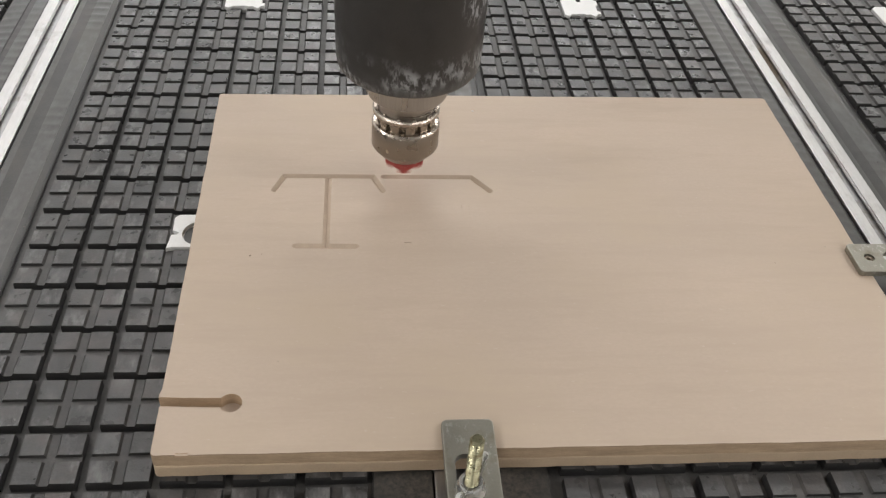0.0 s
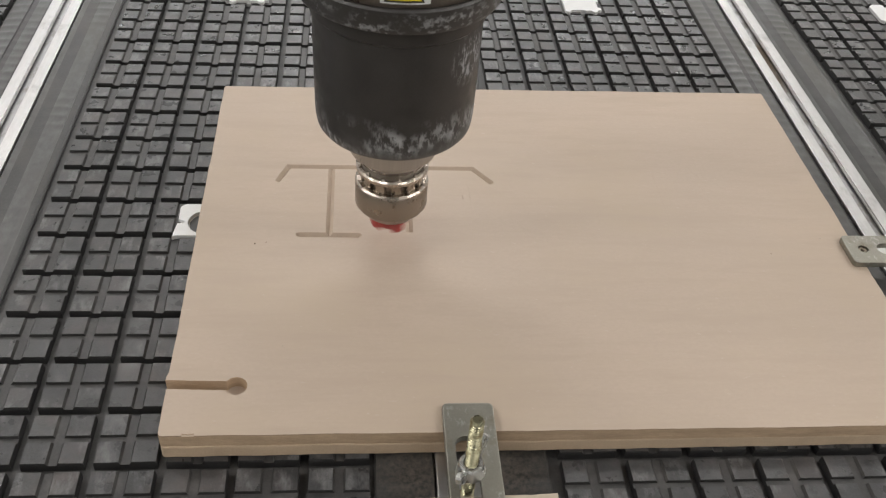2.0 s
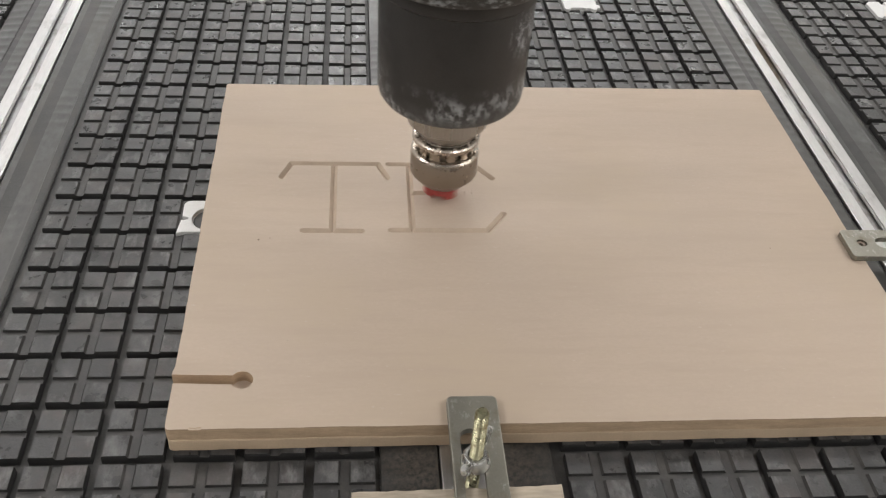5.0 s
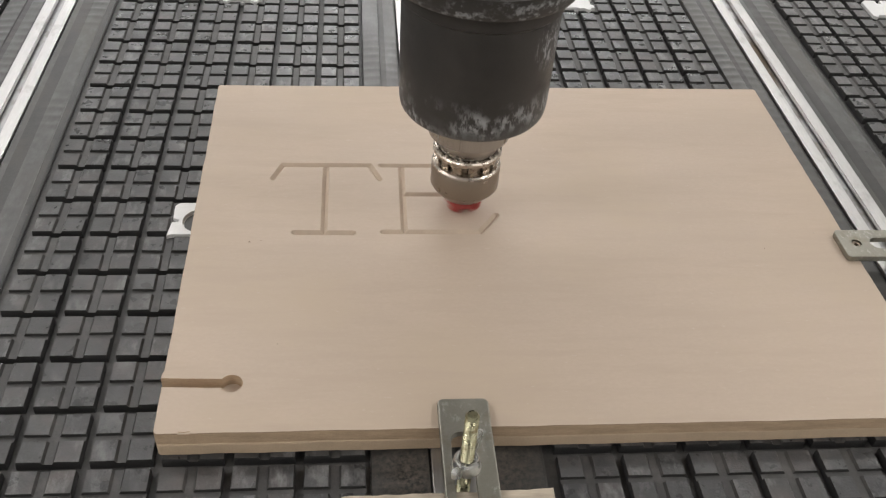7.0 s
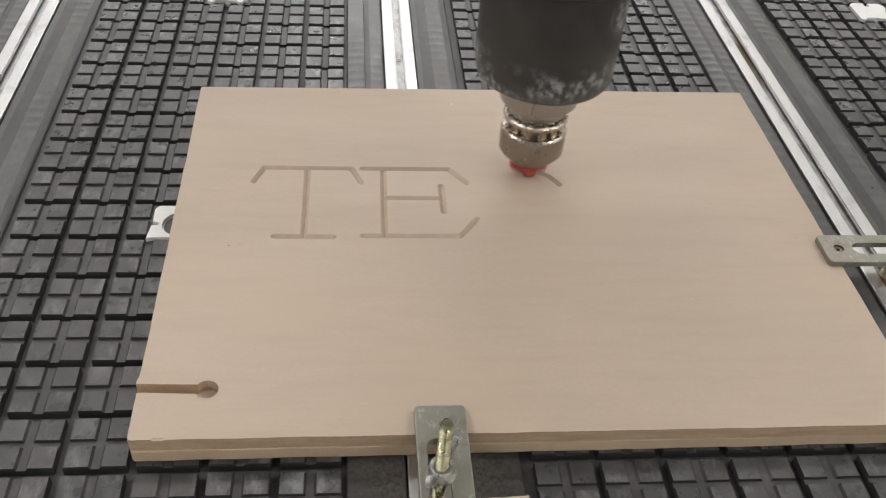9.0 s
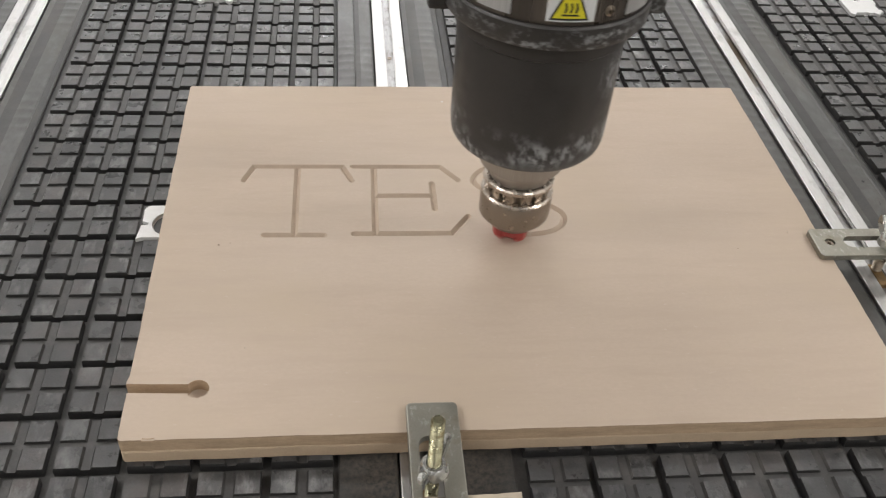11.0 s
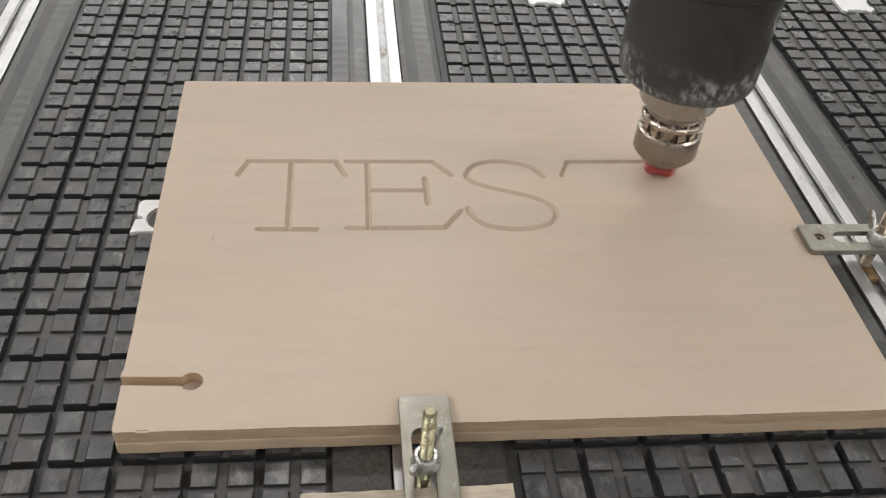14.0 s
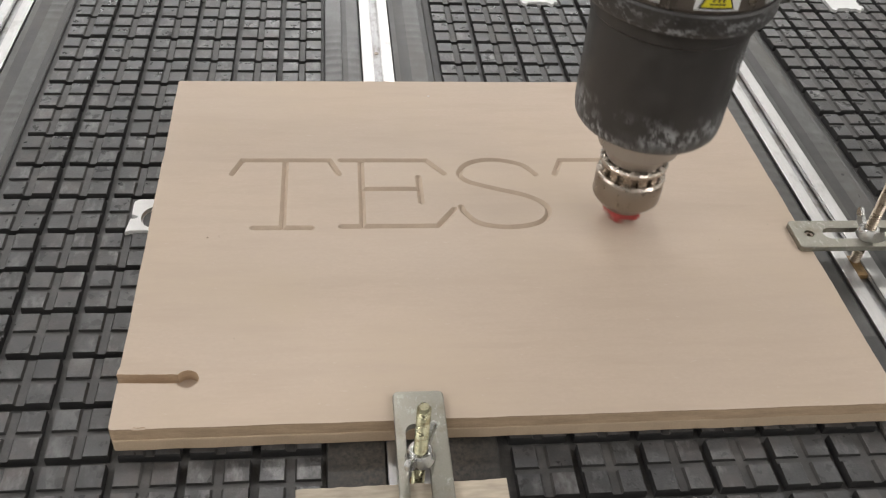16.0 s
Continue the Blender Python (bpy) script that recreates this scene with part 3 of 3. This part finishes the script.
def stock_strips():
    """The stock in the grooves to come: short wedges, each of which drops when the cutter reaches it."""
    for line, keys, cleared in CUTS:
        total, acc = along(line)[-1], along(line)
        bends = [a + d for a in acc[1:-1] for d in (-0.0025, 0.0025)] if len(line) < 8 else []
        stops = sorted({0.0, total, *bends, *[min(c, total) for pair in cleared for c in pair]})
        for a, b in zip(stops, stops[1:]):
            if any(c0 - 1e-6 <= a and b <= c1 + 1e-6 for c0, c1 in cleared) or b - a < 1e-5:
                continue
            n = max(1, round((b - a) / 0.0052))
            for k in range(n):
                s0, s1 = a + (b - a) * k / n, a + (b - a) * (k + 1) / n
                cuts = [s0] + [s for s in acc if s0 + 3e-4 < s < s1 - 3e-4] + [s1]
                pts = [point_at(line, s) for s in cuts]
                bm = bmesh.new()
                sweep(bm, pts, HALF * 0.99, DEPTH * 0.97, TOP - 0.00001, 0.0)
                if s0 == 0:
                    half_cone(bm, pts[0], Vector(pts[0]) - Vector(pts[1]))
                if s1 == total:
                    half_cone(bm, pts[-1], Vector(pts[-1]) - Vector(pts[-2]))
                ob = part("stock_strip", bm, MDF, BOARD)
                STRIPS.append((ob, when(keys, (s0 + s1) / 2)))


stock_strips()


# ---- clamps ----
def rounded(x0, x1, y0, y1, r, steps=5):
    out = []
    for cx, cy, a in ((x1 - r, y1 - r, 0), (x0 + r, y1 - r, 90), (x0 + r, y0 + r, 180), (x1 - r, y0 + r, 270)):
        out += [(cx + r * math.cos(radians(a + 90 * k / steps)), cy + r * math.sin(radians(a + 90 * k / steps))) for k in range(steps + 1)]
    return out


def screw(radius, z0, z1, pitch=0.00125, steps=20):
    """A threaded rod with ridges."""
    turns = int((z1 - z0) / pitch)
    prof = [(0, z0)]
    for i in range(turns):
        prof += [(radius * 0.74, z0 + i * pitch), (radius, z0 + (i + 0.42) * pitch), (radius, z0 + (i + 0.58) * pitch)]
    prof += [(radius * 0.84, z0 + turns * pitch), (radius * 0.7, z1), (0, z1)]
    return turned(prof, steps)


def wing_nut(parent, z, turn):
    bm = turned([(0.0034, z), (0.0060, z), (0.0063, z + 0.001), (0.0052, z + 0.0055), (0.0046, z + 0.0062), (0.0034, z + 0.0062)], 24, closed=True)
    nut = part("wing_nut", bm, WING, parent, "zinc-plated wing nut", smooth=True, at=pose(0, 0, 0, 0, 0, turn))
    for side in (1, -1):
        w = bmesh.new()
        pts = [(0.0045, 0.0008), (0.0085, 0.0018), (0.0128, 0.0070), (0.0130, 0.0105), (0.0108, 0.0118), (0.0080, 0.0088), (0.0046, 0.0056)]
        front = [w.verts.new((side * x, -0.0012, z + y)) for x, y in pts]
        back = [w.verts.new((side * x, 0.0012, z + y)) for x, y in pts]
        w.faces.new(front)
        w.faces.new(back[::-1])
        for k in range(len(pts)):
            w.faces.new((front[k], back[k], back[(k + 1) % len(pts)], front[(k + 1) % len(pts)]))
        bmesh.ops.recalc_face_normals(w, faces=w.faces)
        bmesh.ops.bevel(w, geom=list(w.edges), offset=0.0005, segments=2, affect="EDGES")
        part("wing", w, WING, nut, smooth=True)


def clamp(label, at, length, tail, slot, hole, shift, bolt_top, turn, tilt, bolt):
    """A slotted hold-down plate lying towards +y on the board, its bolt through the slot. The origin is the bolt's foot in the rail."""
    thing = tagged(new("hold_down_clamp"), label, "clamp", "hold-down clamps")
    thing.matrix_basis = at
    w = 0.0112
    me = mesh_of(plate(rounded(-w, w, tail, length, 0.0025), 0, 0.0032, 0.0006), "strap", ZINC)
    off = 0 if hole else -0.0024
    me = cut_from(me, plate(rounded(-0.0045 + off, 0.0045 + off, slot[0], slot[1], 0.0044), -0.01, 0.01))
    if hole:
        c = turned([(0, -0.01), (0.0028, -0.01), (0.0028, 0.01), (0, 0.01)], 24)
        bmesh.ops.translate(c, vec=(0, hole, 0), verts=c.verts)
        me = cut_from(me, c)
    o = new("strap", me)
    o.parent = thing
    if hole:
        part("set_screw", turned([(0, 0.0004), (0.0010, 0.0004), (0.0012, 0.0020), (0.0025, 0.0022), (0.0026, 0.0002), (0, 0.0002)], 12), DARK_STEEL, o, "small hex socket screw", smooth=True, at=pose(0, hole, 0))
    o.matrix_basis = pose(shift, 0, TOP + 0.0002, tilt, 0, 0)
    part("bolt", screw(0.0029, -0.0041, bolt_top, 0.0014), bolt, thing, "plated threaded bolt")
    part("bolt_head", box(bmesh.new(), *((-0.0030, 0.0030, -0.0125, 0.0040) if not hole else (-0.0125, 0.0040, -0.0030, 0.0030)), -0.0041, -0.0010, 0.0005), RUST, thing, "rusty sliding bolt head in the rail")
    wing_nut(thing, TOP + 0.0036, turn)


clamp("zinc-plated slotted clamp with bolt and wing nut beside packing block", pose(0.2168, -0.0195, 0, 0, 0, 0), 0.0360, -0.075, (-0.040, 0.0180), 0,
      0.0019, 0.0512, 58, 0, YELLOW_ZINC)
clamp("zinc-plated slotted clamp with a round hole, bolted to the rail", pose(0.4772, 0.1175, 0, 0, 0, 90), 0.0414, -0.045, (-0.018, 0.0244), 0.0324,
      0.0025, 0.062, 10, 0, ROD)


CRUMBS = [(117.9, 125.3, 0.0005, CRUMB), (123.6, 126.5, 0.0003, CRUMB), (426.2, 132.5, 0.0005, WOOD), (393.2, 119.2, 0.0003, CRUMB), (244.7, 261.8, 0.0006, WHITE), (136.4, 53.5, 0.0004, WOOD)]


def wood_block():
    back = [(0.1660 + 0.0865 * k / 24, -0.0294 + 0.0012 * k / 24 + 0.0010 * noise.noise(Vector((k * 0.7, 0, 3))) + 0.0006 * noise.noise(Vector((k * 2.3, 5, 3)))) for k in range(25)]
    bm = plate([(0.1660, -0.085), (0.2525, -0.085)] + back[::-1], 0.0002, 0.0136, 0.0006)
    tagged(part("packing_block", bm, WOOD), "rough pale wooden packing block under the clamp", "wood block")


wood_block()


def crumbs():
    """Loose crumbs of dust lying on the board."""
    for x, y, size, m in CRUMBS:
        bm = bmesh.new()
        bmesh.ops.create_icosphere(bm, subdivisions=1, radius=size)
        for v in bm.verts:
            v.co *= 0.75 + 0.5 * noise.random()
            v.co.z *= 0.5
        low = min(v.co.z for v in bm.verts)
        ob = part("dust_crumb", bm, m, at=pose(x / 1000, y / 1000, TOP - low))
        tagged(ob, "tiny crumb of sawdust lying on the board", "crumb", "sawdust crumbs")


crumbs()


# ---- the spindle ----
def spindle():
    thing = tagged(new("spindle"), "black milling spindle with chipped dusty paint and a red cutter", "spindle")
    part("nose", turned([(0.0, 0.0674), (0.0286, 0.0674), (0.0300, 0.0679), (0.0338, 0.0689), (0.0354, 0.0697), (0.0366, 0.0714), (0.0371, 0.0742), (0.0374, 0.0790), (0.0379, 0.1278), (0.0393, 0.1292),
                         (0.0400, 0.1360), (0.0, 0.1360)], 72), SPINDLE, thing, "black painted nose with pale chipped dusty patches", smooth=True)
    part("flange", turned([(0.0, 0.1361), (0.0418, 0.1361), (0.0444, 0.1374), (0.0455, 0.1394), (0.0458, 0.1474), (0.0450, 0.1484), (0.0, 0.1484)], 72), SPINDLE, thing, smooth=True)
    part("housing", turned([(0.0, 0.1485), (0.0438, 0.1485), (0.0438, 0.1496), (0.0450, 0.1502), (0.0452, 0.4600), (0.0, 0.4600)], 72), SPINDLE_UPPER, thing, "dark upper housing with silver panels", smooth=True)
    for a in (180, 0):
        bm = box(bmesh.new(), 0.0435, 0.0525, -0.009, 0.009, 0.1365, 0.1620, 0.002)
        part("lug", bm, SPINDLE, thing, at=pose(0, 0, 0, 0, 0, a))
    part("collar", turned([(0, 0.0522), (0.0200, 0.0522), (0.0213, 0.0528), (0.0217, 0.0538), (0.0217, 0.0673), (0, 0.0673)], 48), COLLAR_STEEL, thing, "bright turned steel collar", smooth=True)
    part("shaft", turned([(0, 0.0425), (0.0153, 0.0425), (0.0158, 0.0448), (0.0168, 0.0480), (0.0190, 0.0512), (0.0194, 0.0521), (0, 0.0521)], 48), SHAFT_STEEL, thing, "satin steel shaft end", smooth=True)
    nut = part("collet_nut", turned([(0, 0.0130), (0.0120, 0.0130), (0.0133, 0.0136), (0.0177, 0.0188), (0.0184, 0.0200), (0.0184, 0.0325), (0.0178, 0.0335), (0.0160, 0.0338), (0, 0.0338)], 64),
               NUT_STEEL, thing, "satin steel collet nut", smooth=True)
    part("rim", turned([(0.0150, 0.0338), (0.0150, 0.0344), (0.0174, 0.0344), (0.0183, 0.0336), (0.0185, 0.0328), (0.0160, 0.0328)], 64, closed=True), STEEL, nut, "polished upper rim", smooth=True)
    part("cage", turned([(0, 0.0338), (0.0138, 0.0338), (0.0138, 0.0410), (0, 0.0410)], 48), DARK_STEEL, nut, "dark bearing cage", smooth=True)
    # these blocks stand in for bright reflections round the smooth cage
    cage_glint = bmesh.new()
    box(cage_glint, 0.0130, 0.0158, -0.0026, 0.0026, 0.0342, 0.0400, 0.0010)
    me = mesh_of(cage_glint, "cage_glint", CAGE_GLINT_STEEL, True)
    for k in range(12):
        o = new("cage_glint", me)
        o.parent = nut
        o.matrix_basis = pose(0, 0, 0, 0, 0, k * 30 + 6)
    part("ring", turned([(0.0140, 0.0404), (0.0176, 0.0404), (0.0181, 0.0410), (0.0181, 0.0426), (0.0174, 0.0434), (0.0160, 0.0434), (0.0140, 0.0418)], 64, closed=True), STEEL, nut, "polished steel ring", smooth=True)
    ball = turned([(0, -0.0012), (0.00085, -0.00085), (0.0012, 0), (0.00085, 0.00085), (0, 0.0012)], 10)
    me = mesh_of(ball, "ball", STEEL, True)
    for k in range(12):
        o = new("ball", me)
        o.parent = nut
        o.matrix_basis = pose(0, 0, 0, 0, 0, k * 30 + 12) @ pose(0.0163, 0, 0.0436)
    bit = part("cutter", turned([(0, 0.0), (0.0008, 0.0014), (0.0016, 0.0040), (0.0066, 0.0050), (0.0076, 0.0064), (0.0076, 0.0130), (0, 0.0130)], 32), RED, thing, "red-coated engraving cutter", smooth=True)
    for a in (0, 90, 180, 270):
        w = bmesh.new()
        pts = [(0.0010, 0.0030), (0.0082, 0.0041), (0.0100, 0.0051), (0.0105, 0.0066), (0.0105, 0.0126), (0.0010, 0.0129)]
        front = [w.verts.new((x, -0.0030, z)) for x, z in pts]
        back = [w.verts.new((x, 0.0030 - 0.12 * x, z)) for x, z in pts]
        w.faces.new(front)
        w.faces.new(back[::-1])
        for k in range(len(pts)):
            w.faces.new((front[k], back[k], back[(k + 1) % len(pts)], front[(k + 1) % len(pts)]))
        bmesh.ops.recalc_face_normals(w, faces=w.faces)
        bmesh.ops.bevel(w, geom=list(w.edges), offset=0.0004, segments=2, affect="EDGES")
        part("flute", w, RED, bit, smooth=True, at=pose(0, 0, 0, 0, 0, a))
    part("screw", turned([(0, 0), (0.0021, 0), (0.0024, 0.0006), (0.0012, 0.0010), (0.0010, 0.0004), (0, 0.0004)], 20), DARK_STEEL, thing, smooth=True, at=pose(0, 0, 0.1545, 0, 0, 22) @ pose(0, -0.0448, 0, 90, 0, 0))
    # warning sticker on the front of the housing
    def wrapped(pts, r):
        bm = bmesh.new()
        f = [bm.verts.new((r * math.sin(x / r), -r * math.cos(x / r), z)) for x, z in pts]
        b = [bm.verts.new(((r - 0.0006) * math.sin(x / r), -(r - 0.0006) * math.cos(x / r), z)) for x, z in pts]
        bm.faces.new(f)
        bm.faces.new(b[::-1])
        for k in range(len(pts)):
            bm.faces.new((f[k], b[k], b[(k + 1) % len(pts)], f[(k + 1) % len(pts)]))
        return bm
    for a0, a1 in ((-50, -30), (33, 51), (70, 100), (-100, -68)):
        arc = [math.radians(a0 + (a1 - a0) * k / 5) * 0.0456 for k in range(6)]
        part("panel", wrapped([(x, 0.1510) for x in arc] + [(x, 0.3200) for x in arc[::-1]], 0.0456), HOUSING_SILVER, thing, "bright silver panel")
    up = 0.0012
    part("sticker", wrapped([(-0.0094, 0.1509), (-0.0045, 0.1509), (0, 0.1509), (0.0050, 0.1509), (0.0104, 0.1509), (0.0104, 0.1750), (0, 0.1750), (-0.0094, 0.1750)], 0.0454), WHITE, thing, "pale sticker with a yellow hot-surface triangle")
    part("triangle_border", wrapped([(-0.0080, 0.1505 + up), (0, 0.1505 + up), (0.0080, 0.1505 + up), (0.0005, 0.1680 + up), (-0.0005, 0.1680 + up)], 0.0457), BLACK, thing)
    part("triangle", wrapped([(-0.0068, 0.1515 + up), (0, 0.1515 + up), (0.0068, 0.1515 + up), (0, 0.1662 + up)], 0.0460), YELLOW, thing)
    part("heat_bar", wrapped([(-0.0034, 0.1527 + up), (0.0034, 0.1527 + up), (0.0034, 0.1533 + up), (-0.0034, 0.1533 + up)], 0.0463), BLACK, thing)
    for x in (-0.0022, 0.0, 0.0022):
        part("heat_mark", wrapped([(x - 0.0004, 0.1541 + up), (x + 0.0004, 0.1541 + up), (x + 0.0008, 0.1560 + up), (x + 0.0002, 0.1582 + up), (x - 0.0005, 0.1582 + up), (x + 0.0001, 0.1560 + up)], 0.0463), BLACK, thing)
    # unseen mounting block and plate for the housing, added to shade the board below
    part("unseen_mount_clamp", turned([(0.0456, 0.2500), (0.0700, 0.2500), (0.0715, 0.2515), (0.0715, 0.3285), (0.0700, 0.3300), (0.0456, 0.3300)], 48, closed=True), SPINDLE_UPPER, thing, smooth=True)
    part("unseen_shade_plate", box(bmesh.new(), -0.100, 0.100, 0.0718, 0.1050, 0.1800, 0.4600, 0.002), SPINDLE_UPPER, thing)
    return thing, bit


overlay(MDF, (0.455, 0.368, 0.284), 9, 0.46, 0.62, (0.8, 1, 1))
overlay(MDF, (0.440, 0.354, 0.280), 70, 0.47, 0.68, (0.22, 1.5, 1))
overlay(MDF, (0.485, 0.402, 0.328), 300, 0.64, 0.72, (0.6, 1.4, 1))
overlay(RUBBER, (0.088, 0.076, 0.073), 30, 0.48, 0.75, (1, 1, 1), None, 0.45)
# pale polished wear on the pad tops, lightened to carry sheen as well
overlay(RUBBER, (0.175, 0.175, 0.176), 130, 0.50, 0.74, (1, 0.45, 1), None, 0.25, 24)
overlay(RUBBER_FLOOR, (0.10, 0.095, 0.09), 60, 0.5, 0.8, (1, 1, 1), None, 0.6)
overlay(STRIP, (0.13, 0.12, 0.105), 420, 0.64, 0.74, (1, 1, 1), None, 0.7)
overlay(STRIP, (0.070, 0.064, 0.057), 8, 0.45, 0.65, (1, 0.6, 1), None, 0.45)
overlay(STRIP, (0.085, 0.085, 0.085), 90, 0.50, 0.75, (1, 0.6, 1), None, 0.30)
overlay(STRIP, (0.014, 0.014, 0.014), 170, 0.68, 0.72, (1, 0.6, 1), None, 0.6)
overlay(STRIP_SMOOTH, (0.055, 0.050, 0.044), 25, 0.46, 0.70, (1, 0.7, 1), None, 0.5)
overlay(STRIP_SMOOTH, (0.12, 0.105, 0.085), 380, 0.64, 0.74, (1, 1, 1), None, 0.7)
overlay(STRIP_SMOOTH, (0.115, 0.098, 0.082), 420, 0.38, 0.66, (1, 1, 1), None, 0.8, 0, (0.011, -0.002, -0.002, 0.045))
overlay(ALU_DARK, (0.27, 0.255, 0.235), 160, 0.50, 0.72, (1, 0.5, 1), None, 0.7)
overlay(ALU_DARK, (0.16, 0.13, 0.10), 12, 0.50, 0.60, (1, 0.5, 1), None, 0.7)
overlay(ALU, (0.36, 0.35, 0.34), 60, 0.55, 0.75, (1, 0.5, 1), None, 0.55)
overlay(ZINC, (0.24, 0.21, 0.16), 80, 0.54, 0.76, (1, 1, 1), None, 0.65)
overlay(ZINC, (0.46, 0.45, 0.41), 420, 0.56, 0.66, (1, 0.6, 1), None, 0.5, 45)
overlay(YELLOW_ZINC, (0.16, 0.13, 0.07), 260, 0.50, 0.66, (1, 1, 1), None, 0.5)

HOUSING_SILVER = mat("housing_silver", (0.62, 0.61, 0.60), 0.38, 0.7, noise_scale=60, amount=0.15, fine=900, bump=0.05, stretch=(1, 1, 0.1))
SPINDLE_UPPER = mat("housing_metal", (0.15, 0.125, 0.105), 0.30, 0.7, noise_scale=60, amount=0.2, fine=900, bump=0.05, stretch=(1, 1, 0.1))
overlay(SPINDLE, (0.32, 0.325, 0.33), 330, 0.455, 0.575, (1, 1, 0.5), (0.0680, 0.0710, 0.0815, 0.0920), 0.75, 55)
overlay(SPINDLE, (0.10, 0.10, 0.10), 60, 0.40, 0.65, (1, 1, 1), (0.0685, 0.0690, 0.0740, 0.0820), 0.6)
overlay(SPINDLE, (0.27, 0.275, 0.28), 330, 0.50, 0.62, (0.8, 0.8, 1), (0.1362, 0.1385, 0.1440, 0.1482), 0.75, 45)
# a chipped spot on one flank
overlay(SPINDLE, (0.34, 0.34, 0.35), 420, 0.50, 0.58, (1, 1, 0.5), (0.098, 0.104, 0.124, 0.130), 0.75, 0, (0.0315, -0.0205, 0.1160, 0.015))
SPIN, CUTTER = spindle()

# the cutter's tip: seconds, x, y and height over the board, in millimetres
TIP = [
    (0.0, 198.7, 192.0, 5.2), (0.2, 198.7, 192.0, 2.6), (0.42, 198.7, 192.3, -2.0), (0.5, 198.7, 189.8, -2.3), (0.75, 198.6, 164.8, -2.3), (1.0, 198.5, 140.9, -2.3), (1.12, 198.5, 133.6, -2.3), (1.25, 198.5, 133.4, -1.9),
    (1.5, 198.5, 133.4, 3.8), (1.65, 198.3, 133.4, 7.0), (1.8, 188.5, 133.4, 7.6), (2.0, 188.1, 133.4, 4.2), (2.45, 188.1, 133.4, -2.2), (2.5, 188.5, 133.4, -2.3), (2.6, 195.1, 133.4, -2.3), (2.8, 214.8, 133.4, -2.3), (3.0, 233.9, 133.4, -2.3),
    (3.14, 239.4, 133.6, -2.3), (3.5, 247.5, 147.3, -2.2), (3.6, 248.3, 147.7, 0.0), (3.8, 248.5, 147.7, 5.4), (3.9, 247.0, 148.7, 7.6), (4.0, 235.9, 152.7, 7.8), (4.15, 202.2, 164.8, 8.2), (4.2, 200.2, 165.8, 8.0), (4.35, 199.8, 165.8, 5.5),
    (4.72, 199.8, 165.8, -2.3), (4.8, 202.2, 165.8, -2.3), (5.3, 231.7, 165.8, -2.3), (5.4, 231.8, 165.8, -2.0), (5.8, 231.8, 166.0, 9.2), (6.0, 231.8, 176.9, 9.0), (6.3, 231.8, 176.9, 3.8), (6.5, 231.8, 176.9, 0.4), (6.62, 231.7, 176.9, -2.2),
    (6.7, 231.7, 172.9, -2.3), (7.0, 231.6, 155.7, -2.3), (7.06, 231.6, 153.9, -2.3), (7.15, 231.6, 153.9, -1.0), (7.5, 231.8, 154.1, 9.0), (7.6, 234.4, 154.7, 9.4), (7.7, 258.6, 163.8, 9.4), (7.84, 297.8, 178.1, 9.4), (7.9, 301.1, 179.1, 9.4),
    (8.0, 301.2, 179.1, 9.2), (8.5, 301.1, 179.1, 1.7), (8.76, 300.9, 179.1, -2.3),
    *[(t, *[1000 * v for v in point_at(S_LINE, s)], -2.3) for t, s in ((8.82, 0.004), (9.0, 0.0225), (9.2, 0.041), *[(9.2 + 2.22 * k / 18, 0.041 + (S_L - 0.041) * k / 18) for k in range(1, 19)])],
    (11.5, 253.5, 149.9, -2.2), (11.7, 253.5, 149.9, 1.6), (11.9, 253.7, 150.1, 6.0), (12.0, 257.6, 152.2, 8.2), (12.1, 280.7, 163.8, 9.0), (12.25, 311.4, 179.3, 9.4), (12.3, 312.3, 179.7, 9.0), (12.5, 312.5, 179.7, 6.8), (13.0, 312.5, 179.7, 1.2),
    (13.15, 312.5, 180.1, -2.2), (13.3, 321.0, 193.2, -2.3), (13.5, 345.3, 193.5, -2.3), (13.7, 358.2, 193.7, -2.3), (13.9, 367.6, 193.0, -2.3), (14.0, 371.3, 183.9, -2.3), (14.2, 372.5, 179.9, -2.2), (14.5, 372.6, 179.9, 6.6), (14.6, 371.3, 180.9, 8.8),
    (14.7, 358.2, 187.0, 9.3), (14.84, 343.5, 193.2, 9.3), (15.0, 342.9, 193.4, 6.7), (15.3, 342.7, 193.4, 1.4), (15.48, 342.7, 193.2, -2.1), (15.55, 342.7, 191.5, -2.3), (15.7, 342.6, 180.9, -2.3), (15.8, 342.5, 168.3, -2.3), (16.0, 342.3, 140.6, -2.3),
]


mats()


def motions():
    walk(SPIN, [(t, pose(x / 1000 - 0.0003, y / 1000, TOP + z / 1000)) for t, x, y, z in TIP])
    # the cutter whirls all the time
    walk(CUTTER, [(k / FPS, pose(0, 0, 0, 0, 0, 80 * k)) for k in range(16 * FPS + 1)])
    for ob, t in STRIPS:
        rows = [(0.0, pose(0, 0, 0))]
        if t > 0.12:
            rows += [(t - 0.06, pose(0, 0, 0))]
        if t < 15.9:
            rows += [(t + 0.06, pose(0, 0, -0.0034)), (16.0, pose(0, 0, -0.0034))]
        else:
            rows += [(16.0, pose(0, 0, -0.0034 if t < 15.97 else 0.0))]
        walk(ob, rows)


motions()
